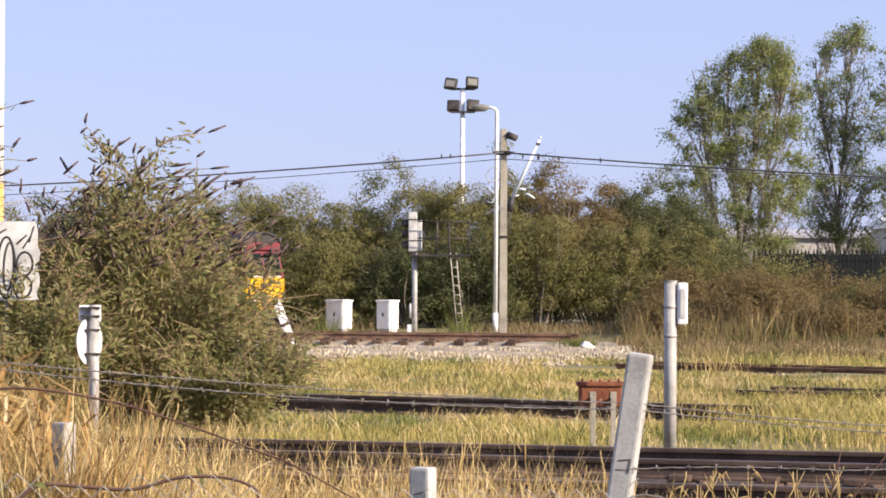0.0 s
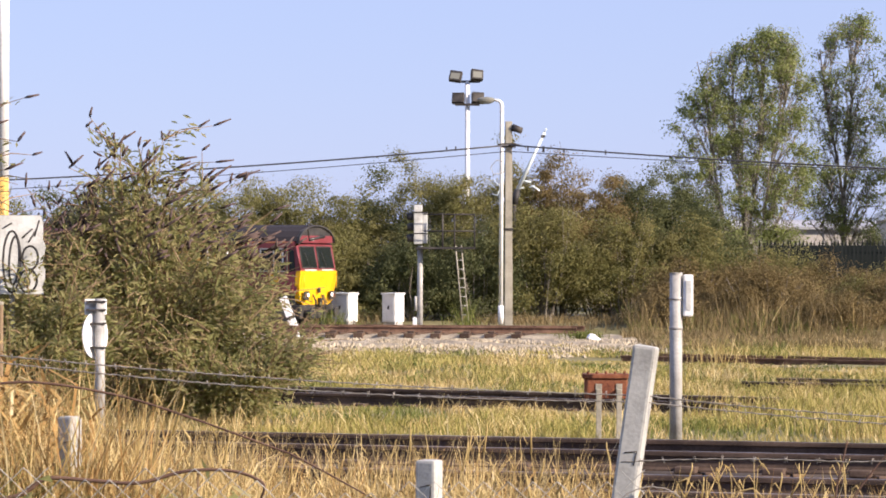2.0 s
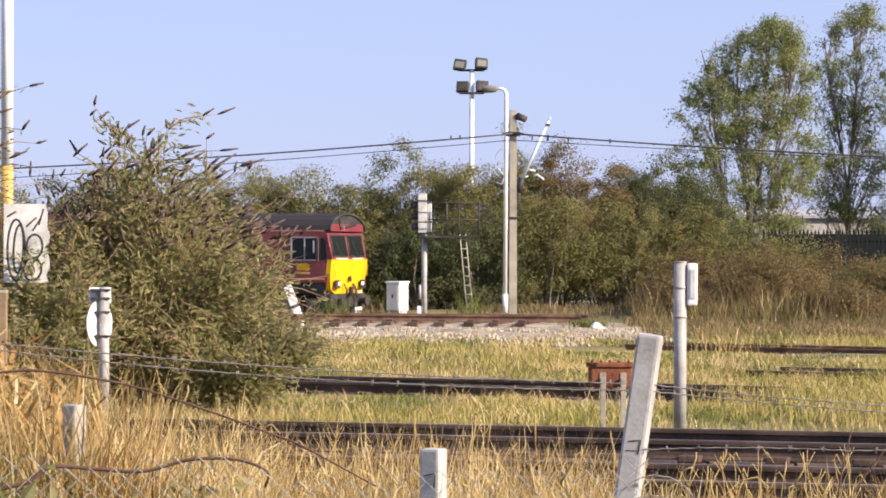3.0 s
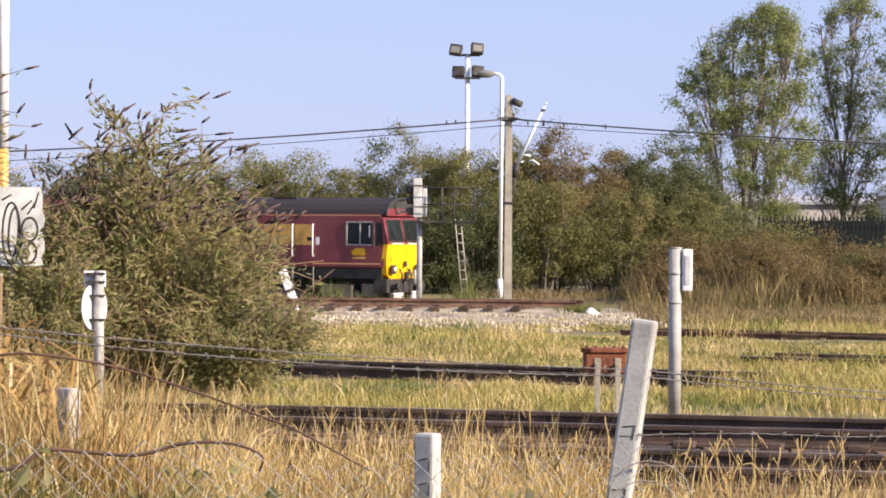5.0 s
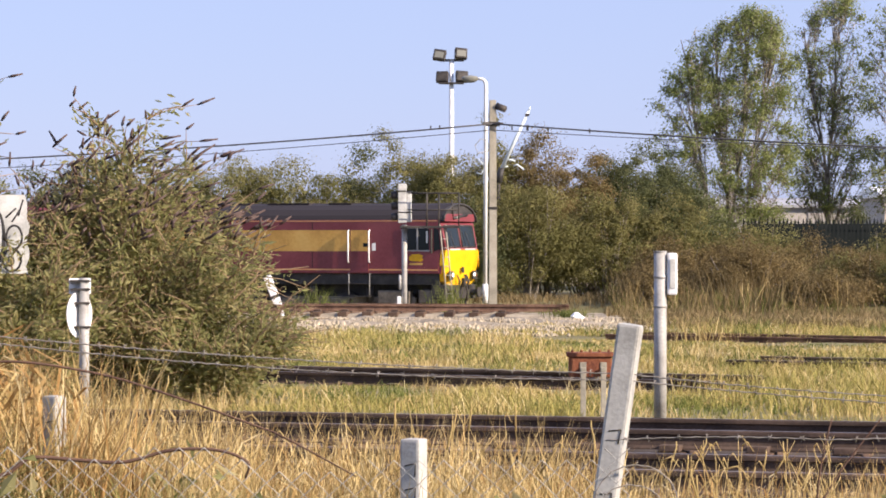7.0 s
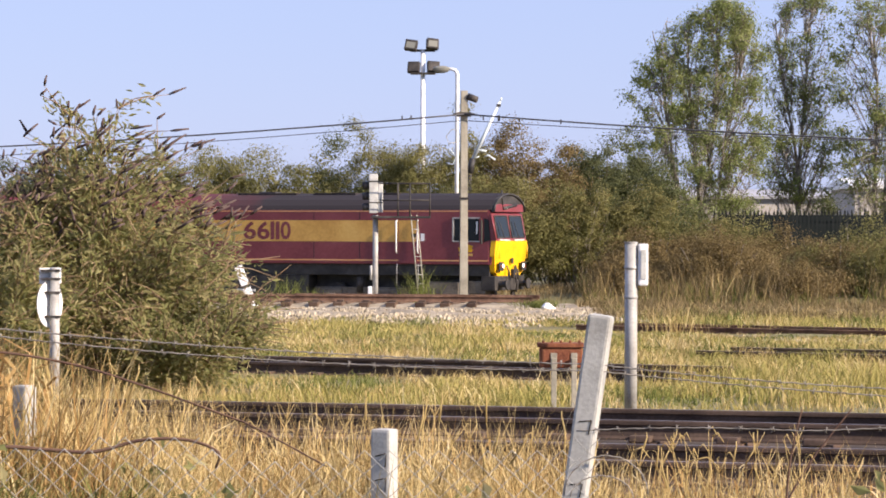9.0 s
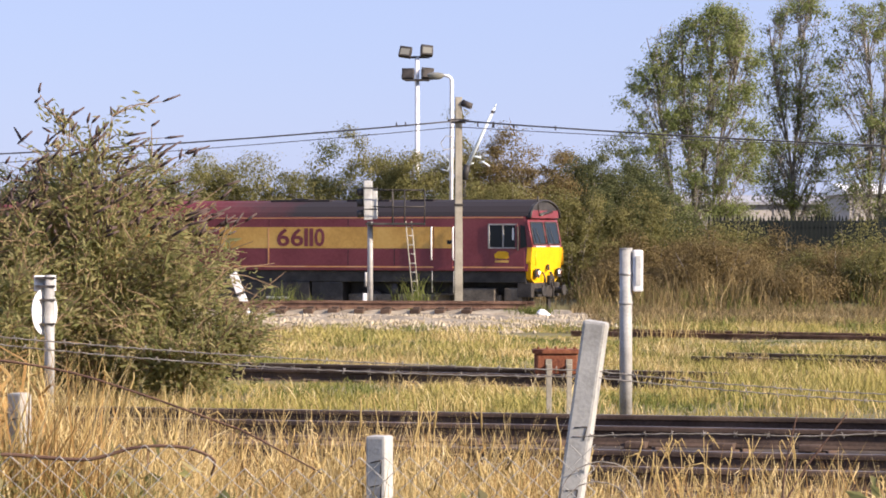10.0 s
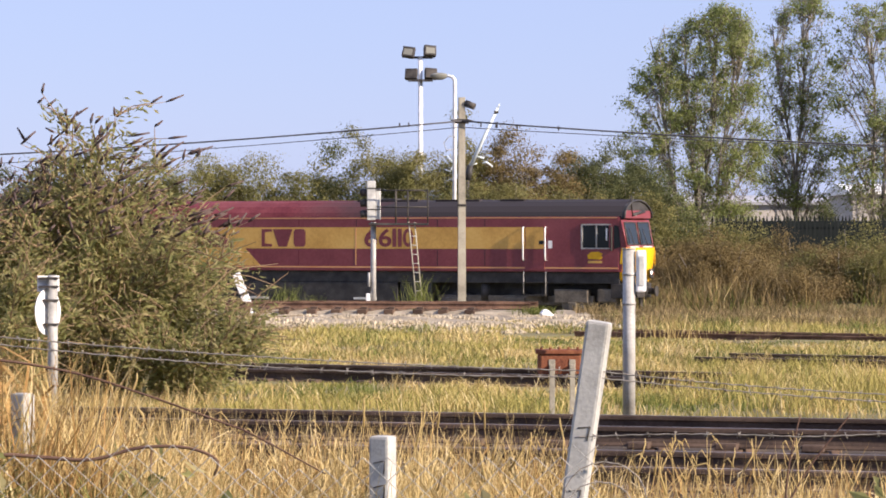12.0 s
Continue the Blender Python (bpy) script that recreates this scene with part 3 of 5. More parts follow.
    door = part("side_door", strip(-3.26, -2.62, 1.70, 3.12, -1, 0.012), M_MAROON, t)
    part("door_panel", strip(-3.24, -2.64, 2.365, 3.03, -1, 0.016), M_GOLD, door)
    part("door_window", strip(-2.80, -2.64, 2.5, 2.62, -1, 0.02), M_GLASS, door)
    for x in (-3.31, -2.58):
        part("handrail", tube([(x, -1.33, 3.03), (x, -1.39, 3.0), (x, -1.39, 2.05), (x, -1.33, 2.0)], 0.024, sides=6), M_WHITE, t, "white handrail")
        part("step_rail", tube([(x, -1.28, 1.72), (x, -1.33, 1.6), (x, -1.33, 0.98)], 0.016, sides=6), M_GALV, t)
    for z in (0.92, 1.32):
        part("step", box(-3.31, -2.58, -1.36, -1.12, z, z + 0.03), M_DARKSTEEL, t)
    part("side_window", strip(-1.38, -0.50, 2.40, 3.09, -1, 0.006), M_GLASS, t)
    for x0, x1, z0, z1 in ((-1.42, -1.37, 2.36, 3.13), (-0.94, -0.90, 2.4, 3.09), (-0.51, -0.44, 2.36, 3.13), (-1.42, -0.44, 3.085, 3.13), (-1.42, -0.44, 2.36, 2.40)):
        part("window_bar", strip(x0, x1, z0, z1, -1, 0.03), M_GALV if x0 != -0.51 else M_MAROON, t)
    part("quarter_light", prism([(-0.36, 2.36), (-0.14, 2.42), (-0.20, 3.05), (-0.36, 3.1)], "y", -HALF - 0.008, -HALF + 0.002), M_GLASS, t)
    part("window_blind", strip(-0.62, -0.57, 2.62, 3.0, -1, 0.012), M_WHITE, t)
    part("mirror", box(-0.44, -0.40, -1.42, -1.33, 2.3, 3.05, 0.01), M_DARKSTEEL, t)
    part("corner_post", tube([(-0.13, -1.315, 3.22), (0.05, -1.315, 2.42)], 0.03, sides=6), M_MAROON, t)
    # body side grilles and rivet lines behind the door
    for x in (-4.6, -6.2, -8.98, -11.0, -12.6):
        part("side_seam", strip(x - 0.01, x + 0.01, 1.82, 3.30, -1, 0.003), M_ROOFRED, t)
    for i in range(14):
        part("grille_slat", strip(-18.6, -15.6, 2.2 + i * 0.07, 2.235 + i * 0.07, -1, 0.02), M_BLACK, t)
    part("exhaust", box(-8.7, -8.1, -0.25, 0.25, 3.90, 3.95, 0.02), M_BLACK, t)
    wheels = [(x, wheelset(t, x)) for x in (-1.75, -3.7, -5.65, -14.95, -16.9, -18.85)]
    return t, wheels


def add_quad(bm, q, thick):
    n = (Vector(q[1]) - Vector(q[0])).cross(Vector(q[2]) - Vector(q[1])).normalized()
    lo = [bm.verts.new(p) for p in q]
    hi = [bm.verts.new(Vector(p) + n * thick) for p in q]
    for i in range(4):
        bm.faces.new((lo[i], lo[(i + 1) % 4], hi[(i + 1) % 4], hi[i]))
    bm.faces.new(lo[::-1])
    bm.faces.new(hi)


WAGON_GAP = -21.9


def wagon():
    """The first wagon behind the locomotive."""
    t = root("freight_wagon", train_pose(RUN[0][1] + WAGON_GAP), "red covered freight wagon coupled behind the locomotive", "wagon")
    part("wagon_body", prism([(-1.3, 1.1), (1.3, 1.1), (1.3, 3.0), (0.9, 3.5), (-0.9, 3.5), (-1.3, 3.0)], "x", -13.5, 0.0), M_RUST, t, "faded red wagon body")
    for i in range(9):
        part("wagon_rib", box(-13.3 + i * 1.62, -13.2 + i * 1.62, -1.36, -1.3, 1.1, 3.0, 0.01), M_RUST, t)
    part("wagon_frame", box(-13.6, 0.1, -1.15, 1.15, 0.85, 1.09, 0.02), M_BLACK, t)
    wheels = [(x, wheelset(t, x)) for x in (-1.6, -3.4, -10.1, -11.9)]
    return t, wheels


LOCO, LOCO_WHEELS = locomotive()
WAGON, WAGON_WHEELS = wagon()


# ---- lineside things, far to near ----
def signal():
    t = root("railway_signal", pose(-1.92, 81, 0.55), "grey colour-light signal with a caged platform, seen from behind", "signal")
    part("post", tube([(0, 0, -0.17), (0, 0, 2.4)], 0.075, sides=12), M_GALV, t, "galvanised tubular post")
    part("base", box(-0.2, 0.2, -0.2, 0.2, -0.19, -0.05, 0.02), M_CONCRETE, t)
    part("platform", box(-0.12, 1.52, -0.42, 0.42, 2.30, 2.36, 0.01), M_DARKSTEEL, t)
    head = part("signal_head", box(-0.17, 0.06, -0.16, 0.16, 2.44, 3.52, 0.02), M_OFFWHITE, t, "weathered white back of the signal head")
    part("back_cover", box(0.06, 0.20, -0.15, 0.15, 2.46, 3.32, 0.03), M_OFFWHITE, head)
    for z in (2.72, 3.30):
        part("strap", box(-0.18, 0.205, -0.17, 0.17, z, z + 0.03), M_DARKSTEEL, head)
    for z in (2.62, 2.92, 3.22):
        part("hood", tube([(-0.18, 0, z), (-0.36, 0, z - 0.02)], 0.11, 0.10, 12), M_BLACK, head, "black lamp hood")
    for x in (0.62, 0.95, 1.50):
        for y in (-0.40, 0.40):
            part("railing_post", tube([(x, y, 2.36), (x, y, 3.28)], 0.018, sides=6), M_DARKSTEEL, t)
    for z in (2.80, 3.26):
        for y in (-0.40, 0.40):
            part("railing", tube([(0.1, y, z), (1.50, y, z)], 0.016, sides=6), M_DARKSTEEL, t)
        part("railing", tube([(1.50, -0.40, z), (1.50, 0.40, z)], 0.016, sides=6), M_MAST, t)
    lad = part("ladder", add_tube(tube([(0.98, -0.35, 2.4), (1.22, -0.35, -0.17)], 0.018, sides=6), [(1.14, -0.3, 2.4), (1.38, -0.3, -0.17)], 0.018, sides=6), M_MAST, t)
    for i in range(8):
        z = 2.25 - i * 0.25
        x = 0.98 + (2.4 - z) / 2.1 * 0.22
        part("rung", tube([(x, -0.35, z), (x + 0.16, -0.3, z)], 0.012, sides=5), M_GALV, lad)
    part("cable_box", box(-0.20, -0.09, -0.1, 0.1, 0.10, 0.42, 0.02), M_WHITE, t, "white box at the foot")
    part("conduit", tube([(-0.12, -0.05, 0.6), (-0.12, -0.05, 1.0)], 0.035, sides=6), M_GALV, t)


def mast():
    t = root("cable_mast", pose(0.52, 81.6, 0.38), "tall grey concrete mast carrying overhead cables", "mast")
    bm = bmesh.new()
    lo, hi = 0.12, 0.095
    vs = [[bm.verts.new((x * s, y * s, z)) for x, y in ((-1, -1), (1, -1), (1, 1), (-1, 1))] for s, z in ((lo, 0), (hi, 6.02))]
    for k in range(4):
        bm.faces.new((vs[0][k], vs[0][(k + 1) % 4], vs[1][(k + 1) % 4], vs[1][k]))
    bm.faces.new(vs[1])
    bmesh.ops.bevel(bm, geom=[e for e in bm.edges if abs(e.verts[0].co.z - e.verts[1].co.z) > 1], offset=0.02, segments=2, affect="EDGES")
    part("shaft", bm, M_MAST, t)
    part("floodlight", tube([(0.10, -0.05, 5.86), (0.36, -0.12, 5.76)], 0.10, 0.09, 12), M_DARKSTEEL, t, "small dark floodlight")
    part("bracket", box(-0.2, 0.2, -0.17, 0.17, 5.30, 5.42, 0.02), M_DARKSTEEL, t)
    part("bracket", box(-0.135, 0.135, -0.135, 0.135, 3.0, 3.06, 0.01), M_DARKSTEEL, t)
    for s in (-1, 1):
        part("insulator", tube([(s * 0.14, -0.15, 5.36), (s * 0.30, -0.15, 5.36)], 0.035, sides=8), M_DARKSTEEL, t)
    part("loop_bracket", tube([(-0.14, -0.1, 4.6), (-0.42, -0.1, 4.55), (-0.50, -0.1, 4.75), (-0.34, -0.1, 4.95), (-0.14, -0.1, 4.9)], 0.012, sides=5), M_GALV, t)


def lamp_post():
    t = root("yard_lamp_post", pose(0.37, 97, 0.42), "tall white lamp post with a curved arm", "lamp post")
    part("base_column", tube([(0, 0, 0), (0, 0, 0.62)], 0.095, sides=14), M_WHITE, t)
    pts = [(0, 0, 0.6), (0.02, 0, 7.2)] + [(0.02 - 0.16 * (1 - math.cos(a)), 0, 7.2 + 0.20 * math.sin(a)) for a in (0.3, 0.6, 0.9, 1.2, 1.5)] + [(-0.30, 0, 7.42)]
    part("column", tube(pts, 0.068, 0.045, 12), M_WHITE, t, "white painted steel column")
    bm = bmesh.new()
    bmesh.ops.create_uvsphere(bm, u_segments=16, v_segments=8, radius=1)
    for v in bm.verts:
        v.co = (v.co.x * 0.29 - 0.50, v.co.y * 0.14, v.co.z * (0.09 if v.co.z > 0 else 0.16) + 7.43)
    part("lantern", bm, M_LAMPGLASS, t, "oval grey street lantern")


def flood_tower():
    t = root("floodlight_mast", pose(-1.0, 130, 0.22), "tall white mast with four dark floodlights", "floodlight")
    part("column", tube([(0, 0, 0), (0, 0, 10.2)], 0.125, 0.095, 12), M_WHITE, t)
    part("cross_arm", box(-0.55, 0.55, -0.05, 0.05, 10.15, 10.25), M_DARKSTEEL, t)
    part("cross_arm", box(-0.55, 0.55, -0.3, 0.3, 9.15, 9.22), M_DARKSTEEL, t)
    for x, z, a in ((-0.52, 10.42, 8), (0.42, 10.48, 6), (-0.40, 9.45, 0), (0.46, 9.47, 4)):
        lamp = part("floodlight", box(-0.27, 0.27, -0.13, 0.13, -0.24, 0.24, 0.03), M_DARKSTEEL, t, "square dark floodlight")
        lamp.matrix_basis = pose(x, -0.1, z, -22, a, 12 if x > 0 else -10)
        # sky reflection set by colour: pale panes on the upper lamps, dark on the lower
        part("glass", box(-0.20, 0.20, -0.136, -0.128, -0.17, 0.12), M_LAMPGLASS if z > 10 else M_DARKSTEEL, lamp)


def cabinet(x, w):
    t = root("relay_cabinet", pose(x, 98, 0.40, 0, 0, -28), "white steel lineside relay cabinet", "cabinet", "lineside cabinets")
    part("body", box(-w / 2, w / 2, -0.3, 0.3, 0.08, 0.98, 0.012), M_WHITE, t)
    part("plinth", box(-w / 2 + 0.03, w / 2 - 0.03, -0.27, 0.27, -0.05, 0.08), M_CONCRETE, t)
    part("roof", box(-w / 2 - 0.03, w / 2 + 0.03, -0.34, 0.34, 0.98, 1.05, 0.02), M_WHITE, t)
    d = part("door", box(-w / 2 + 0.05, w / 2 - 0.05, -0.313, -0.3, 0.12, 0.94, 0.004), M_WHITE, t)
    part("handle", box(-0.03, 0.03, -0.34, -0.313, 0.5, 0.62, 0.005), M_DARKSTEEL, d)
    part("label_plate", box(-w / 2 - 0.001, -w / 2, -0.12, 0.08, 0.66, 0.82), M_DARKSTEEL, t)


def leaning_marker():
    t = root("marker_post", pose(-5.20, 80, 0.40, 0, -21, 0), "white marker post with a dark band, leaning", "marker post")
    part("post", box(-0.11, 0.11, -0.06, 0.06, 0, 1.22, 0.01), M_WHITE, t)
    part("band", box(-0.113, 0.113, -0.063, 0.063, 0.58, 0.66), M_BLACK, t)
    s = root("white_stone", pose(-5.05, 77.0, 0.46), "small heap of white limestone lumps", "stone")
    bm = bmesh.new()
    for x, y, z, r in ((0, 0, 0.06, 0.09), (-0.14, 0.05, 0.04, 0.07), (0.13, -0.03, 0.05, 0.06), (0.02, 0.02, 0.17, 0.07)):
        rock(bm, x, y, z, r)
    part("lump", bm, M_WHITE, s)


def rock(bm, x, y, z, r):
    got = bmesh.ops.create_icosphere(bm, subdivisions=2, radius=r)["verts"]
    for v in got:
        k = 1 + 0.35 * noise.noise(v.co / r * 1.4 + Vector((x, y, z)) * 7)
        v.co = Vector((v.co.x * k + x, v.co.y * k + y, v.co.z * k * 0.8 + z))


def boom():
    t = root("barrier_boom", pose(0.98, 100, 0.5), "raised pale barrier boom on a post above the hedge", "barrier")
    part("post", tube([(-0.12, 2.6, -0.1), (-0.12, 2.6, 4.3)], 0.06, sides=8), M_DARKSTEEL, t)
    part("strut", tube([(-0.12, 2.6, 4.1), (-0.14, 0, 4.05)], 0.04, sides=6), M_DARKSTEEL, t)
    part("counterweight", tube([(-0.16, 0, 3.95), (-0.04, 0, 4.45)], 0.13, 0.10, 10), M_BLACK, t)
    part("arm", tube([(-0.04, 0, 4.42), (0.88, 0, 6.4)], 0.07, 0.045, 8), M_BOOM, t, "pale blue-white boom arm")
    part("tip", tube([(0.88, 0, 6.4), (0.94, 0, 6.53)], 0.03, 0.02, 6), M_BOOM, t)
    part("clamp", box(0.76, 0.90, -0.07, 0.07, 6.22, 6.30), M_DARKSTEEL, t)
    part("clamp", box(0.80, 0.88, -0.07, 0.07, 5.72, 5.92), M_DARKSTEEL, t)
    part("stay", tube([(0.10, 0, 4.75), (0.42, 0, 4.70)], 0.03, sides=6), M_BOOM, t)
    part("stay", tube([(0.36, 0, 4.52), (0.50, 0, 4.56), (0.72, 0, 4.40)], 0.028, sides=6), M_BOOM, t)
    part("stay", tube([(0.0, 0, 4.45), (0.18, 0, 4.52)], 0.02, sides=6), M_BOOM, t)
    part("stay", tube([(-0.9, 0, 4.30), (-0.72, 0, 4.24), (-0.62, 0, 4.52), (-0.84, 0, 4.78)], 0.018, sides=6), M_BOOM, t)


def overhead_cables():
    rng = np.random.default_rng(2)
    for label, ends, r in (("black overhead cable between masts", ((-22, 84, 4.55), (0.52, 81.4, 5.74), (24, 78.5, 4.65)), 0.022),
                           ("thin overhead cable below the main one", ((-22, 85, 4.20), (0.50, 81.75, 5.58), (24, 79.5, 4.70)), 0.011)):
        bm = bmesh.new()
        for a, b in zip(ends, ends[1:]):
            pts = []
            for i in range(13):
                u = i / 12
                p = Vector(a).lerp(Vector(b), u)
                p.z -= 0.9 * u * (1 - u) * (0.9 if r > 0.02 else 0.7)
                pts.append(p)
            add_tube(bm, pts, r, sides=6)
        c = tagged(part("overhead_cable", bm, M_CABLE), label, "cable")
        if r > 0.02:
            for x in (-1.2, -0.95, 1.05, 2.05, 3.2):
                part("cable_clip", box(x - 0.02, x + 0.02, 81.3, 81.45, 5.62 - abs(x) * 0.045, 5.74 - abs(x) * 0.045), M_CABLE, c)


def pole_with_box():
    t = root("trackside_post", pose(1.71, 27, 0.80), "grey galvanised trackside post with a white box", "post")
    part("tube", tube([(0, 0, 0), (0, 0, 1.66)], 0.058, sides=16), M_GALV, t)
    part("cap", tube([(0, 0, 1.66), (0, 0, 1.672)], 0.062, sides=16), M_GALV, t)
    b = part("case", box(0.062, 0.155, -0.06, 0.05, 1.27, 1.655, 0.018), M_WHITE, t, "white plastic case")
    part("cover", box(0.085, 0.135, -0.068, -0.06, 1.33, 1.60, 0.003), M_OFFWHITE, b)
    for z in (1.15, 1.42):
        part("strap", tube([(0, 0, z), (0, 0, z + 0.03)], 0.062, sides=16), M_GALV, t)


def rusty_box():
    t = root("ground_box", pose(1.09, 27.6, 0.80), "rusty red steel box on two thin legs", "box")
    part("case", box(-0.20, 0.20, -0.12, 0.12, 0.49, 0.68, 0.012), M_RUST, t)
    part("lid", box(-0.22, 0.215, -0.14, 0.14, 0.68, 0.72, 0.008), M_RUST, t)
    for x in (-0.07, 0.12):
        part("leg", box(x - 0.025, x + 0.025, -0.16, -0.13, 0, 0.58, 0.004), M_MAST, t)
        part("front_plate", box(x - 0.03, x + 0.03, -0.128, -0.121, 0.51, 0.63, 0.003), M_MAST, t)
    for i in range(5):
        part("bolt", tube([(-0.17 + i * 0.085, -0.08, 0.72), (-0.17 + i * 0.085, -0.08, 0.745)], 0.012, sides=6), M_RUST, t)


def speed_sign():
    t = root("lineside_sign", pose(-3.72, 28, 0.80), "back of a round white lineside sign on a grey post", "sign")
    part("post", tube([(0, 0, 0), (0, 0, 1.41)], 0.048, sides=14), M_GALV, t)
    d = part("disc", tube([(0, 0, 0), (0, 0, 0.012)], 0.225, sides=36), M_WHITE, t, "round white plate")
    d.matrix_basis = pose(-0.06, 0.05, 1.06, 90, 0, 66)
    p = part("plate", box(-0.11, 0.11, -0.006, 0.006, -0.075, 0.075, 0.004), M_WHITE, t)
    p.matrix_basis = pose(-0.05, 0.06, 1.33, 0, 0, 28)
    for z in (0.93, 1.16, 1.29, 1.37):
        part("clip", box(-0.13, 0.05, -0.052, 0.06, z, z + 0.022), M_DARKSTEEL, t)


def graffiti_panel():
    t = root("graffiti_board", pose(-4.93, 30.5, 0.80, 0, 0, 6), "white board with black painted scrawl on a post", "board")
    edge = [(0.29 - 0.02 * math.sin(i * 1.9) - 0.03 * (i > 8), 1.42 + 0.082 * i) for i in range(11)]
    part("board", prism([(-0.17, 1.42)] + edge + [(-0.17, 2.24)], "y", -0.02, 0.02), M_OFFWHITE, t)
    for x in (-0.04,):
        part("post", tube([(x, 0.06, 0), (x, 0.06, 1.9)], 0.03, sides=8), M_GALV, t)
    loops = [(-0.04, 1.757, 0.09, 0.32, 0), (-0.017, 1.77, 0.05, 0.25, 0.05), (0.149, 1.80, 0.08, 0.12, 0), (0.127, 1.558, 0.09, 0.115, 0.1), (0.11, 1.55, 0.03, 0.045, 0)]
    for cx, cz, rx, rz, tilt in loops:
        pts = []
        for i in range(25):
            a = 2 * math.pi * i / 24
            u, v = rx * math.cos(a), rz * math.sin(a)
            pts.append((cx + u * math.cos(tilt) + v * math.sin(tilt), -0.022, cz - u * math.sin(tilt) + v * math.cos(tilt)))
        bm = tube(pts, 0.013, sides=5)
        for v in bm.verts:
            v.co.y = -0.0205 + (v.co.y + 0.022) * 0.15
        part("painted_loop", bm, M_BLACK, t)
    for x0, z0, x1, z1 in ((0.127, 1.957, 0.204, 2.08), (0.06, 2.0, 0.17, 2.10), (0.19, 2.02, 0.24, 2.19), (-0.14, 2.1, -0.04, 2.16)):
        bm = tube([(x0, -0.022, z0), (x1, -0.022, z1)], 0.010, sides=5)
        for v in bm.verts:
            v.co.y = -0.0205 + (v.co.y + 0.022) * 0.15
        part("painted_stroke", bm, M_BLACK, t)
    w = root("white_column", pose(-5.585, 33.6, 0.80), "tall white column with a yellow band", "column")
    part("shaft", tube([(0, 0, 0), (0, 0, 1.75)], 0.07, sides=14), M_GALV, w)
    part("band", tube([(0, 0, 1.75), (0, 0, 2.72)], 0.071, sides=14), M_GOLD, w, "yellow band")
    part("upper_shaft", tube([(0, 0, 2.72), (0, 0, 6.4)], 0.07, sides=14), M_WHITE, w, "white painted upper shaft")


def old_post():
    t = root("timber_post", pose(-4.36, 26, 0.78), "weathered brown timber post in dead grass", "post")
    part("shaft", box(-0.04, 0.04, -0.04, 0.04, 0, 1.42, 0.008), M_STEM, t)
    part("cap", box(-0.043, 0.043, -0.043, 0.043, 1.40, 1.43, 0.006), M_MAST, t)


# ---- the near fence ----
def square_post(name, label, x, y, h, w, m, holes=()):
    t = root(name, m, label, "fence post", "concrete fence posts")
    p = part("shaft", box(-w / 2, w / 2, -w / 2, w / 2, 0, h, 0.012), M_CONCRETE, t)
    for z in holes:
        part("staple", add_tube(tube([(-0.02, -w / 2 - 0.001, z), (0.03, -w / 2 - 0.001, z + 0.012)], 0.0026, sides=5), [(0.03, -w / 2 - 0.001, z + 0.012), (0.025, -w / 2 - 0.001, z - 0.045)], 0.0026, sides=5), M_DARKSTEEL, t)
    return t


def twisted(bm, pts, r=0.0022, barb=0.10, seed=1, reach=0.014):
    """A twisted wire with a barb every hand's width."""
    rnd = random.Random(seed)
    dense = []
    for a, b in zip(pts, pts[1:]):
        a, b = Vector(a), Vector(b)
        n = max(2, int((b - a).length / 0.02))
        dense += [a.lerp(b, i / n) for i in range(n)]
    dense.append(Vector(pts[-1]))
    add_tube(bm, [p + Vector((0, math.cos(i * 1.9), math.sin(i * 1.9))) * 0.0014 for i, p in enumerate(dense)], r * 1.3, sides=4)
    run = 0.0
    for a, b in zip(dense, dense[1:]):
        run += (b - a).length
        if run > barb:
            run = rnd.uniform(-0.02, 0.02)
            for k in range(2):
                v = Vector((rnd.uniform(-0.7, 0.7), rnd.uniform(-0.4, 0.4), rnd.uniform(0.5, 1) * (1 if k else -1))).normalized() * reach
                add_tube(bm, [a - v, a + v], 0.0016, sides=4)


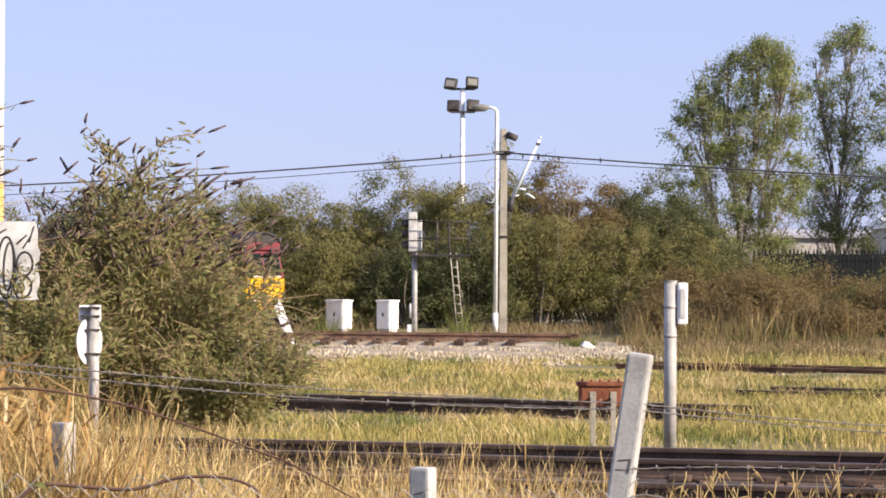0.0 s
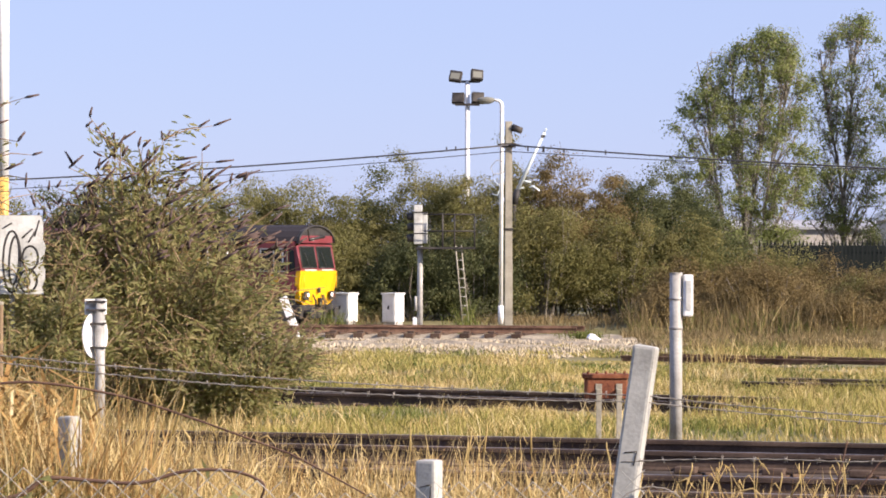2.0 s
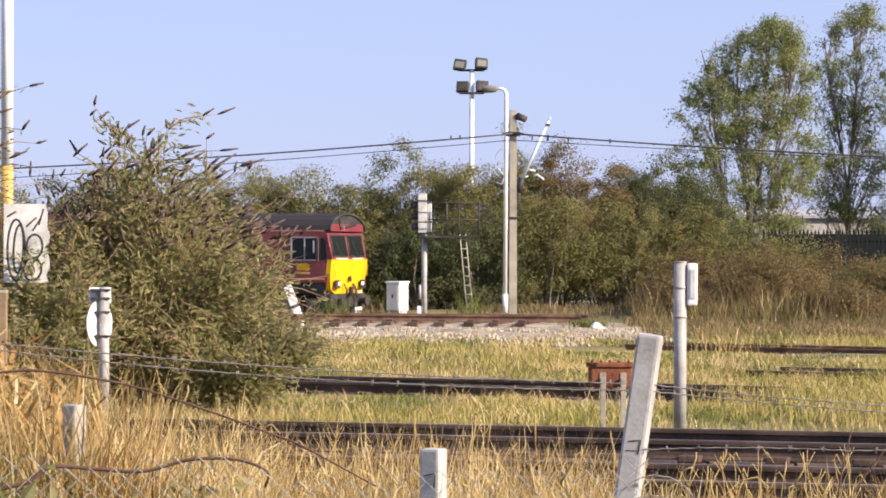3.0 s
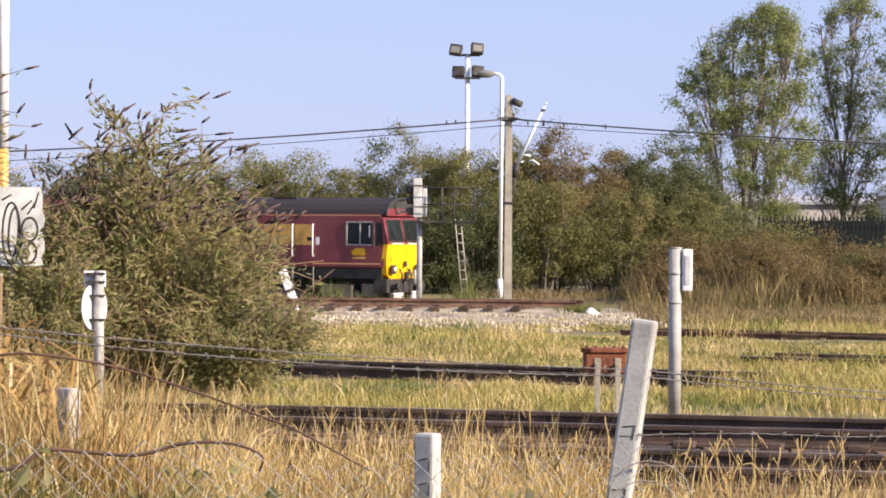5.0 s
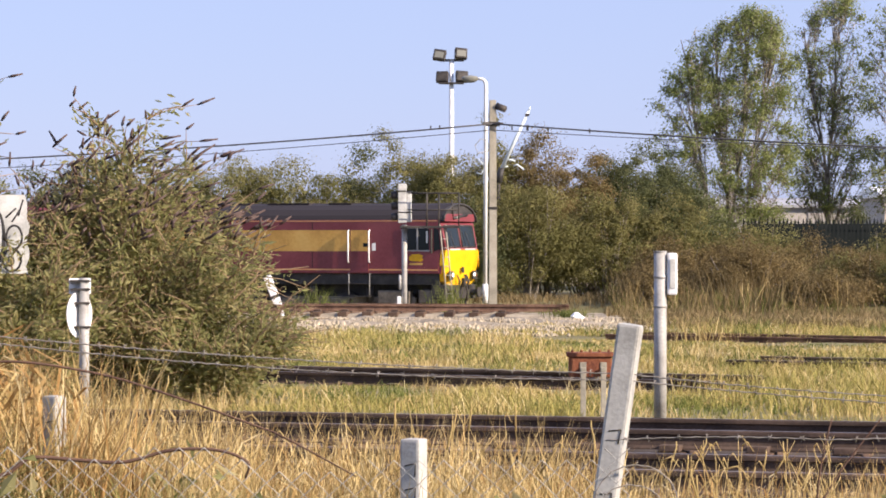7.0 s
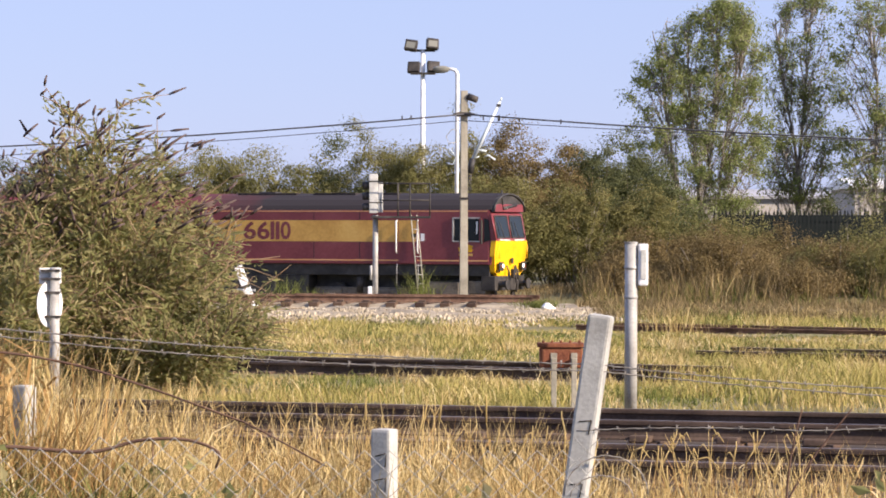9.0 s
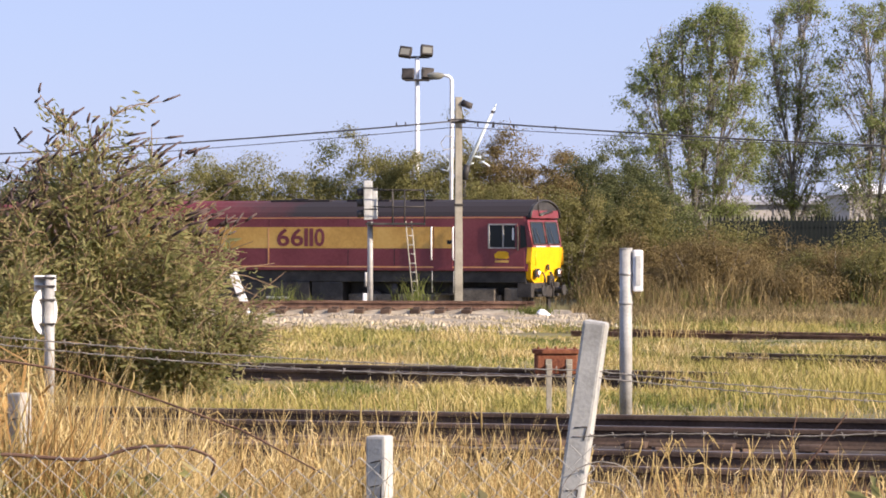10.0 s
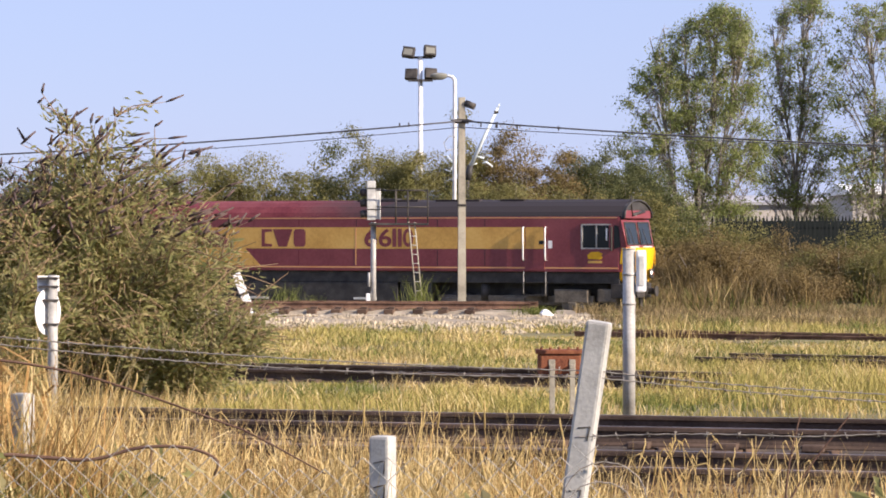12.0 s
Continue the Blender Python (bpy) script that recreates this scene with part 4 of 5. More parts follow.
def fence():
    square_post("fence_post", "leaning grey concrete fence post holding barbed wire", 0, 0, 1.36, 0.096, pose(0.449, 12, 0.90, 0, 8.2, -13), (0.66, 0.92, 0.47))
    square_post("fence_post", "broken-off grey concrete fence post in grass", 0, 0, 0.91, 0.088, pose(-0.248, 12.1, 0.86, 0, 0, -24), (0.70, 0.8))
    square_post("fence_post", "short weathered concrete fence post in dry grass", 0, 0, 1.02, 0.078, pose(-1.84, 12.95, 0.88, 0, -1, -32), (0.9,))
    def sag(a, b, s, n=14):
        out = []
        for i in range(n + 1):
            u = i / n
            p = Vector(a).lerp(Vector(b), u)
            p.z -= s * 4 * u * (1 - u)
            out.append(p)
        return out
    wires = [("slack upper strand of barbed wire", sag((-2.6, 12.3, 2.245), (0.62, 11.93, 2.045), 0.035) + sag((0.62, 11.93, 2.045), (2.6, 11.6, 1.95), 0.03)[1:]),
             ("second strand of barbed wire below the top one", sag((-2.6, 12.3, 2.23), (0.605, 11.93, 2.02), 0.055) + sag((0.605, 11.93, 2.02), (2.6, 11.6, 1.90), 0.02)[1:]),
             ("lower strand of barbed wire on the post", sag((0.535, 11.93, 1.775), (1.42, 11.75, 1.79), -0.012) + sag((1.42, 11.75, 1.79), (2.6, 11.6, 1.90), 0.02)[1:])]
    for i, (label, pts) in enumerate(wires):
        bm = bmesh.new()
        twisted(bm, pts, seed=i)
        tagged(part("barbed_wire", bm, M_WIRE), label, "wire", "barbed wire strands")
    bm = bmesh.new()
    for j, (x, z, w, h) in enumerate(((0.655, 1.62, 0.17, 0.08), (0.635, 1.60, 0.13, 0.05))):
        pts = [(x + w * math.cos(a), 11.88 - 0.02 * j, z - 0.1 + 2 * h * math.sin(a)) for a in (math.pi * i / 10 for i in range(11))]
        twisted(bm, pts, 0.002, 0.09, j)
    tagged(part("barbed_wire", bm, M_WIRE), "loose coil of barbed wire round the leaning post", "wire", "barbed wire strands")
    # chain-link mesh, sagging
    bm = bmesh.new()
    rng = random.Random(4)
    step = 0.05
    x = -2.5
    k = 0
    while x < 0.62:
        top = 1.74 + 0.035 * math.sin(x * 3.1) - 0.06 * max(0, x) - 0.03 * math.sin(x * 7)
        z, i, pts = 0.95, 0, []
        while z < top:
            s = 1 if (i + k) % 2 else -1
            pts.append((x + s * step / 2 + 0.006 * math.sin(z * 9 + x * 4), 11.80 + 0.03 * math.sin(x * 2.2 + z * 3) + s * 0.003 - (z - 0.95) * 0.08, z))
            z += step / 2 * 1.9
            i += 1
        add_tube(bm, pts, 0.0022, sides=4, caps=False)
        x += step
        k += 1
    tagged(part("chain_link_mesh", bm, M_GALV), "sagging rusty chain-link mesh between the concrete posts", "fence mesh", "", "stuff")


# ---- plants ----
def stems_mesh(lines, r0, r1, sides=5):
    bm = bmesh.new()
    for pts in lines:
        add_tube(bm, pts, r0, r1, sides, caps=False)
    return bm


def buddleia(x, y, z, radius, height, nstem, seed, label, leafiness=1.0, spiked=0.56):
    rng = np.random.default_rng(seed)
    t = root("buddleia_bush", pose(x, y, z), label, "bush")
    stems, spikes, lc, la = [], [], [], []
    for i in range(nstem):
        a = rng.uniform(0, 2 * math.pi)
        q = math.sqrt(rng.uniform(0.02, 1))
        tip = np.array([radius * q * math.cos(a), radius * 0.8 * q * math.sin(a), height * (1 - 0.55 * q ** 1.25) * rng.uniform(0.86, 1.02)])
        start = np.array([0.35 * tip[0] * rng.uniform(0.2, 0.9), 0.35 * tip[1] * rng.uniform(0.2, 0.9), 0.0])
        ctrl = np.array([tip[0] * 0.55, tip[1] * 0.55, tip[2] * 0.75])
        pts = [(1 - u) ** 2 * start + 2 * u * (1 - u) * ctrl + u * u * tip for u in np.linspace(0, 1, 8)]
        lines = [pts]
        stems.append(lines)
        ends = [(pts[-1], pts[-1] - pts[-3])]
        for j in range(rng.integers(6, 11)):
            b = pts[rng.integers(3, 8)]
            off = np.array([math.cos(a), math.sin(a) * 0.6, 0.5]) * rng.uniform(0.1, 0.5) + rng.normal(size=3) * 0.18
            e = b + off
            lines.append([b, b + off * 0.5 + np.array([0, 0, 0.04]), e])
            ends.append((e, off))
        for e, d in ends:
            d = d / np.linalg.norm(d)
            if e[2] > spiked * height and rng.random() < 0.95:
                ln = rng.uniform(0.10, 0.22)
                spikes.append((e, e + (d * 0.5 + np.array([rng.uniform(-0.2, 1.1), 0, rng.uniform(0.0, 0.5)])) * ln))
        m = int(rng.integers(85, 135) * leafiness)
        for j in range(m):
            u = rng.uniform(0.08, 0.90)
            p = (1 - u) ** 2 * start + 2 * u * (1 - u) * ctrl + u * u * tip
            lc.append(p + rng.normal(size=3) * 0.13)
            la.append(np.array([math.cos(a), math.sin(a), 0.15]))
        for e, d in ends[1:]:
            for j in range(int(17 * leafiness)):
                lc.append(e - d * rng.uniform(0.25, 1.0) + rng.normal(size=3) * 0.06)
                la.append(d / (np.linalg.norm(d) + 1e-6))
    for group in stems:
        part("stem", stems_mesh(group, 0.009, 0.003), M_STEM, t)
    leaves("foliage", np.array(lc), 0.088, 0.31, M_LEAF_BUDDLEIA, rng, t, "grey-green narrow leaves", 0.2, np.array(la))
    for a, b in spikes:
        s = new("seed_spike", spike_mesh())
        s.parent = t
        d = Vector(b - a)
        s.matrix_basis = Matrix.LocRotScale(Vector(a), d.to_track_quat("Z", "Y"), (1.0, 1.0, d.length))


SPIKE = []


def spike_mesh():
    if not SPIKE:
        bm = bmesh.new()
        add_tube(bm, [(0, 0, 0), (0, 0, 0.3), (0, 0, 0.6), (0, 0, 1)], 0.021, 0.009, 6)
        for v in bm.verts:
            v.co.x += 0.004 * math.sin(v.co.z * 40)
            if v.co.z == 0:
                v.co.x, v.co.y = v.co.x * 0.4, v.co.y * 0.4
        me = bpy.data.meshes.new("seed_spike")
        bm.to_mesh(me)
        bm.free()
        me.materials.append(M_SPIKE)
        SPIKE.append(me)
    return SPIKE[0]


def hedge_bush(x, y, rx, ry, h, seed, material, leaf, n, label, low=0.0):
    """A shrub: stems, and a crown of leaf clumps with gaps and an uneven top."""
    rng = np.random.default_rng(seed)
    z0 = float(ground_z(x, y)) - 0.1
    t = root("hedge_shrub", pose(x, y, z0), label, "shrub", "hedge shrubs")
    clumps, lines = [], []
    for i in range(96):
        a, q = rng.uniform(0, 2 * math.pi), rng.random() ** 0.55
        top = h * (1 - 0.45 * q * q) * rng.uniform(0.82, 1.10)
        c = np.array([rx * q * math.cos(a), ry * q * math.sin(a), low + (top - low) * rng.uniform(0.06, 1.0) ** 0.65])
        clumps.append((c, rng.uniform(0.22, 0.52)))
        if i % 4 == 0:
            b = np.array([c[0] * 0.3, c[1] * 0.3, 0])
            m = (b + c) / 2 + rng.normal(size=3) * 0.2
            lines.append([b, m, c + np.array([0, 0, rng.uniform(0, 0.3)])])
    per = n // len(clumps)
    pts, face = [], []
    for c, r in clumps:
        d = rng.normal(size=(per, 3))
        d /= np.linalg.norm(d, axis=1)[:, None]
        loose = np.where(rng.random((per, 1)) < 0.2, rng.uniform(1.0, 1.9, (per, 1)), rng.uniform(0.5, 1.12, (per, 1)))
        pts.append(c + d * r * loose * np.array([1.1, 1.1, 0.8]))
        face.append(d + np.array([0, 0, 0.4]))
    pts, face = np.concatenate(pts), np.concatenate(face)
    keep = pts[:, 2] > 0.02
    for line in lines:
        part("stem", stems_mesh([line], 0.035, 0.008), M_BARK, t)
    leaves("foliage", pts[keep], leaf, 0.6, material, rng, t, face=face[keep])


def birch(x, y, z, h, outline, seed, label, trunks, clumps=150, per=170, fork=0.0):
    """Trunks that fork, limbs that rise out of them, and drooping leaf clumps inside the crown's outline,
    given as height, left and right reach."""
    rng = np.random.default_rng(seed)
    t = root("birch_tree", pose(x, y, z), label, "tree", "birch trees")
    oz, ol, orr = ([o[k] for o in outline] for k in range(3))
    tr = []
    for top, start in trunks:
        pts = []
        for u in np.linspace(0, 1, 12):
            v = max(0.0, (u - fork) / (1 - fork))
            pts.append(np.array([start * (1 - v) + top * v ** 1.3 + 0.10 * math.sin(u * 7 + seed + top * 3), 0.25 * math.sin(u * 3 + top * 5) * v, h * 0.9 * u]))
        tr.append(pts)
        part("trunk", stems_mesh([pts], 0.13 / len(trunks) ** 0.35, 0.018, 8), M_BARK, t, "pale grey-brown trunk")
    cloud, face = [], []
    for i in range(clumps):
        zz = oz[0] + (oz[-1] - oz[0]) * rng.random()
        lo, hi = np.interp(zz, oz, ol), np.interp(zz, oz, orr)
        mid, r = (lo + hi) / 2, (hi - lo) / 2
        a, q = rng.uniform(0, 2 * math.pi), rng.random() ** 0.45
        c = np.array([mid + r * q * math.cos(a), 0.8 * r * q * math.sin(a), zz])
        pts = min(tr, key=lambda p: abs(p[8][0] - c[0]) + rng.random() * 0.5)
        v = zz / h - 0.06 - 0.09 * np.linalg.norm(c[:2] - pts[6][:2])
        b = pts[int(np.clip(v * 12.2, 2, 10))]
        m = b * 0.5 + c * 0.5 + np.array([0, 0, 0.06 * np.linalg.norm(c[:2] - b[:2])]) + rng.normal(size=3) * 0.08
        e = c + np.array([0, 0, 0.12])
        twigs = [[b, b * 0.72 + m * 0.28 + rng.normal(size=3) * 0.05, m, m * 0.4 + e * 0.6 + rng.normal(size=3) * 0.05, e]]
        for w in range(4):
            k = m * (0.8 - 0.2 * w) + e * (0.2 + 0.2 * w)
            twigs.append([k, k + rng.normal(size=3) * 0.14 + np.array([0, 0, 0.05]), k + rng.normal(size=3) * 0.3])
        part("limb", stems_mesh(twigs, 0.024, 0.006, 4), M_BARK, t)
        n = int(per * rng.uniform(0.45, 1.5))
        d = rng.normal(size=(n, 3))
        d /= np.linalg.norm(d, axis=1)[:, None]
        s = rng.uniform(0.26, 0.62)
        g = c + d * s * rng.uniform(0.15, 1.25, (n, 1)) * np.array([1.15, 1.15, 0.75])
        g[:, 2] -= np.abs(rng.normal(size=n)) * 0.14
        cloud.append(g)
        face.append(d + np.array([0, 0, 0.3]))
    leaves("crown", np.concatenate(cloud), 0.10, 0.58, M_LEAF_BIRCH, rng, t, "light green crown with gaps", face=np.concatenate(face))


def palisade():
    t = root("palisade_fence", pose(9.9, 108, 0.9), "dark green steel palisade fence behind weeds", "fence")
    for z in (0.5, 1.9):
        part("fence_rail", box(0, 9.5, 0.03, 0.07, z, z + 0.06), M_DARKGREEN, t)
    pale = prism([(-0.035, 0), (0.035, 0), (0.035, 2.25), (0.0, 2.4), (-0.035, 2.25)], "y", -0.01, 0.02)
    first = part("pale", pale, M_DARKGREEN, t)
    for i in range(1, 66):
        p = new("pale", first.data)
        p.parent = t
        p.location = (i * 0.145, 0, random.uniform(-0.02, 0.02))
        p.rotation_euler = (0, random.uniform(-0.015, 0.015), 0)
    # backing sheet, its colour carries the shade of the trees behind the pales
    s = root("screen_sheet", pose(9.9, 109.2, 0.4), "sheet behind the palisade fence, near black with tree shade in its colour", "sheeting")
    part("sheet", box(0.3, 9.4, 0, 0.05, 0.0, 2.7, 0.01), M_SHADEDSHEET, s)


def warehouses():
    for x0, x1, y, h, label in ((6, 44, 205, 4.75, "long low grey warehouse behind trees"), (26.5, 30.5, 190, 5.3, "small pale building with a white roof")):
        t = root("warehouse", pose(x0, y, 0.4), label, "building")
        w = x1 - x0
        part("wall", box(0, w, 0, 12, 0, h - 0.5), M_FARWALL, t)
        part("roof", prism([(-0.4, h - 0.5), (12.4, h - 0.5), (12.4, h - 0.3), (6, h + 0.25), (-0.4, h - 0.3)], "x", -0.3, w + 0.3), M_WHITE if w < 10 else M_FARROOF, t)
        for i in range(int(w / 3.4)):
            part("cladding_panel", box(0.3 + i * 3.4, 3.4 + i * 3.4, -0.06, -0.001, 0.2, h - 0.7), M_FARWALL, t)


def field_grass():
    rng = np.random.default_rng(11)

    def area(n, y0, y1, keep, pad=0.6):
        y = np.sqrt(rng.uniform(y0 ** 2, y1 ** 2, n))
        x = rng.uniform(-0.185, 0.175, n) * y + rng.uniform(-pad, pad, n)
        k = keep(x, y)
        return np.stack([x[k], y[k]], 1)

    def off_track(x, y):
        ok = np.ones(len(x), bool)
        for px, py, ang, a, b, lim in ((1.4, 24.45, 14.7, -0.55, 2.05, 99), (1.15, 20.2, 14.7, -0.55, 2.05, 99), (-0.74, 37.2, 24, -0.45, 0.35, 7), (2.78, 62, 30, -0.5, 1.2, 30), (-1.26, 78, 10, -0.7, 2.2, 99), (3.97, 90.4, 23, -1.2, 2.7, 99)):
            c, s = math.cos(radians(ang)), math.sin(radians(ang))
            v = (x - px) * s + (y - py) * c
            ok &= ~((v > a) & (v < b))
        return ok

    def clumpy(x, y, f=0.5, cut=0.0, z=0.3):
        return np.array([noise.noise((a * f, b * f * 0.6, z)) for a, b in zip(x, y)]) > cut + rng.normal(size=len(x)) * 0.10

    def tall(x, y, z):
        return np.array([max(0.2, 0.8 + 0.55 * noise.noise((a * 0.6, b * 0.25, z)) + 0.75 * noise.noise((a * 1.5, b * 0.8, z)) + 0.45 * noise.noise((a * 4.1, b * 2.2, z))) for a, b in zip(x, y)])

    def by_rail(x, y):
        """Shorter grass in front of the disused siding."""
        v = (x - 2.78) * 0.5 + (y - 62) * 0.866
        return np.where((x > 1.2) & (v < 1) & (v > -12), np.clip(-v / 10, 0.30, 1), 1)

    def bank(x, y):
        edge = np.array([68.8 + 5.5 * noise.noise((a * 0.9, 0.4, 2.0)) + 3.0 * noise.noise((a * 2.7, b * 0.4, 5.0)) for a, b in zip(x, y)])
        return ~((y > edge) & (x < 4.0) & (y < 82))

    def low_by_siding(x, y):
        """Trodden, shorter grass between the rails of the old siding."""
        v = (x + 0.74) * 0.407 + (y - 37.2) * 0.914
        return np.where((v > -1.6) & (v < 1.9) & (x < 3.2), np.where(v < -0.1, 0.55, 0.4), 1)
    # meadow between the near line and the bank
    for z, (n, y0, y1, h, w, m, cut, label) in enumerate((
            (85000, 26.2, 48, 0.22, 0.013, M_GRASS, -0.18, "yellow-green tufted meadow grass between tracks"),
            (50000, 26.2, 50, 0.21, 0.015, M_GREENGRASS, 0.02, "short green grass between tracks"),
            (46000, 26.5, 50, 0.33, 0.011, M_STRAW, 0.06, "dry seeding grass stalks between tracks"),
            (70000, 46, 72, 0.30, 0.02, M_GRASS, -0.16, "yellow-green meadow grass below the ballast bank"),
            (50000, 46, 74, 0.30, 0.022, M_GREENGRASS, 0.0, "green grass below the ballast bank"),
            (44000, 46, 74, 0.38, 0.018, M_STRAW, 0.05, "dry straw-coloured grass below the ballast bank"))):
        xy = area(n, y0, y1, lambda x, y: off_track(x, y) & bank(x, y))
        xy = xy[clumpy(xy[:, 0], xy[:, 1], (0.7, 0.45, 1.1)[z % 3], cut, 0.3 + 3.7 * z)]
        blades("grass", xy, ground_z(xy[:, 0], xy[:, 1]), 0.74 * h * tall(xy[:, 0], xy[:, 1], 0.5 + 2.3 * z) * np.where(xy[:, 0] < 4, np.clip((74 - xy[:, 1]) / 12, 0.5, 1), 1) * by_rail(xy[:, 0], xy[:, 1]) * low_by_siding(xy[:, 0], xy[:, 1]), w * 0.75, 0.6, m, rng, label, "grass")
    # weeds on the right-hand slope and along the cutting
    for n, x0, x1, y0, y1, h, w, m, label in ((15000, 3.6, 16, 66, 82, 0.34, 0.02, M_WEED, "dry brown weeds along the cutting"),
                                              (9000, 4.5, 21, 92.6, 101, 0.75, 0.022, M_WEED, "dry brown weeds below the palisade fence"),
                                              (5000, 4.5, 21, 92.5, 102, 0.7, 0.035, M_GREENGRASS, "green weeds below the palisade fence"),
                                              (1700, 4.5, 21, 92.6, 97, 1.5, 0.016, M_WEED, "tall brown dead stalks in front of the scrub"),
                                              (420, 4.5, 20, 92.8, 96, 1.4, 0.014, M_STRAW, "tall pale dead stalks in front of the scrub"),
                                              (5000, -20, 6, 95.5, 100, 0.4, 0.025, M_WEED, "dry weeds under the hedge")):
        xy = np.stack([rng.uniform(x0, x1, n), rng.uniform(y0, y1, n)], 1)
        xy = xy[off_track(xy[:, 0], xy[:, 1])]
        xy = xy[clumpy(xy[:, 0], xy[:, 1], 0.35, -0.2)]
        blades("weeds", xy, ground_z(xy[:, 0], xy[:, 1]), h, w, 0.3 if h > 1 else 0.55, m, rng, label, "weeds")
    # tall tufts that stand out of the meadow, near the post and over the siding's end
    for x, y, n, h, m, label in ((4.7, 32.5, 600, 0.45, M_GRASS, "tall golden grass tuft beside the old siding"), (3.8, 30.8, 420, 0.34, M_GRASS, "golden grass tuft beside the old siding"),
                                 (5.4, 34.5, 450, 0.46, M_STRAW, "tall straw-coloured tuft in the meadow"), (3.4, 35.3, 420, 0.30, M_GRASS, "grass grown over the end of the old siding"), (4.6, 60.2, 120, 0.7, M_STRAW, "straw tuft against the rusty rail"),
                                 (3.1, 35.6, 260, 0.28, M_STRAW, "dry grass over the end of the old siding"), (0.4, 55, 300, 0.42, M_STRAW, "dry tuft in the meadow below the bank"), (-2.2, 58, 300, 0.4, M_GRASS, "yellow tuft in the meadow below the bank")):
        xy = np.stack([rng.normal(x, 0.42, n), rng.normal(y, 0.6, n)], 1)
        blades("grass_tuft", xy, ground_z(xy[:, 0], xy[:, 1]), h, 0.011, 0.5, m, rng, label, "grass")
    # tufts that stand on the bank
    for x, y, n, h, m, label in ((-0.70, 80.6, 130, 1.15, M_GREENGRASS, "tall grass tuft at the ladder's foot"), (-4.4, 80.3, 150, 0.9, M_GREENGRASS, "tall weeds beside the marker post"), (-3.6, 80.3, 90, 0.6, M_GREENGRASS, "weeds beside the siding"), (2.4, 77.3, 500, 0.35, M_GREENGRASS, "green grass at the siding's end")):
        xy = np.stack([rng.normal(x, 0.28, n), rng.normal(y, 0.25, n)], 1)
        blades("grass_tuft", xy, ground_z(xy[:, 0], xy[:, 1]), h, 0.016, 0.45, m, rng, label, "grass")


def near_grass():
    rng = np.random.default_rng(21)

    def put(n, x0, x1, y0, y1, h, w, m, label, lean=0.3, per=22, spread=0.05, lift=0.0, bend=0.35, crook=0.07):
        """Tufts, each a handful of blades from one root; lift starts them part of the way up."""
        k = max(1, n // per)
        cx, cy, ch = rng.uniform(x0, x1, k), rng.uniform(y0, y1, k), rng.uniform(0.6, 1.15, k)
        who = rng.integers(0, k, n)
        xy = np.stack([cx[who] + rng.normal(size=n) * spread, cy[who] + rng.normal(size=n) * spread], 1)
        up = h * ch[who] * rng.uniform(0.15, 0.8, n) * lift
        blades("dry_grass", xy, ground_z(xy[:, 0], xy[:, 1]) - 0.02 + up, h * ch[who] * (0.42 if lift else 1), w, lean, m, rng, label, "grass", bend, crook)
    bands = [(-3.2, -1.95, 1.10, 1.0), (-2.0, -1.2, 0.84, 1.0), (-1.3, 0.0, 0.72, 0.9), (-0.1, 0.75, 0.68, 0.7), (0.7, 2.6, 0.52, 0.32)]
    for x0, x1, h, d in bands:
        n = int(4000 * (x1 - x0) * d)
        put(int(n * 0.85), x0, x1, 12.3, 16.5, h, 0.0052, M_STRAW, "tall upright dry straw-coloured grass along the fence", 0.28)
        put(int(n * 0.28), x0, x1, 12.3, 16.5, h * 0.95, 0.006, M_TAWNY, "tall tawny dead grass along the fence", 0.32)
        put(int(n * 0.42), x0, x1, 12.2, 16.0, h * 0.9, 0.0075, M_STRAW, "drooping dead leaves on the dry grass", 0.9, 10, 0.05, 1.0, 0.7, 0.08)
        put(int(n * 0.20), x0, x1, 12.2, 16.0, h * 0.85, 0.008, M_TAWNY, "drooping tawny leaves on the dry grass", 0.9, 10, 0.05, 1.0, 0.7, 0.08)
        put(int(n * 0.60), x0, x1, 11.85, 13.5, h * 0.85, 0.0052, M_STRAW, "dry grass behind the chain-link mesh", 0.35)
        put(int(n * 0.80), x0, x1, 11.0, 12.8, h * 0.80, 0.010, M_GREENGRASS, "green grass under the fence", 0.6)
        put(int(n * 0.50), x0, x1, 12.5, 17, h * 0.72, 0.010, M_WEED, "withered brown grass along the fence", 0.7)
    # the orange heap of dead grass beyond the short post
    for n, h, w, m, lift, label in ((900, 1.22, 0.009, M_TAWNY, 0, "dense heap of tawny dead grass by the short post"), (900, 1.22, 0.018, M_TAWNY, 1, "broad tawny dead leaves by the short post"),
                                    (700, 1.22, 0.008, M_STRAW, 0, "dense heap of straw by the short post"), (600, 1.20, 0.016, M_STRAW, 1, "broad straw-coloured leaves by the short post")):
        put(n, -2.7, -2.0, 13.1, 14.2, h, w, m, label, 0.8 if lift else 0.3, 16, 0.07, lift, 0.8, 0.16)
    put(700, -2.2, -1.5, 12.4, 12.85, 1.06, 0.008, M_STRAW, "upright dry grass hiding the short post's foot", 0.3)
    put(600, -2.2, -1.5, 12.4, 12.85, 1.04, 0.009, M_TAWNY, "upright tawny grass hiding the short post's foot", 0.35)
    put(260, -0.5, 0.05, 11.5, 11.95, 0.66, 0.007, M_STRAW, "upright dry grass before the broken post", 0.3)
    put(350, -0.6, 0.05, 11.1, 11.8, 0.58, 0.010, M_GREENGRASS, "green grass in front of the broken post", 0.7)


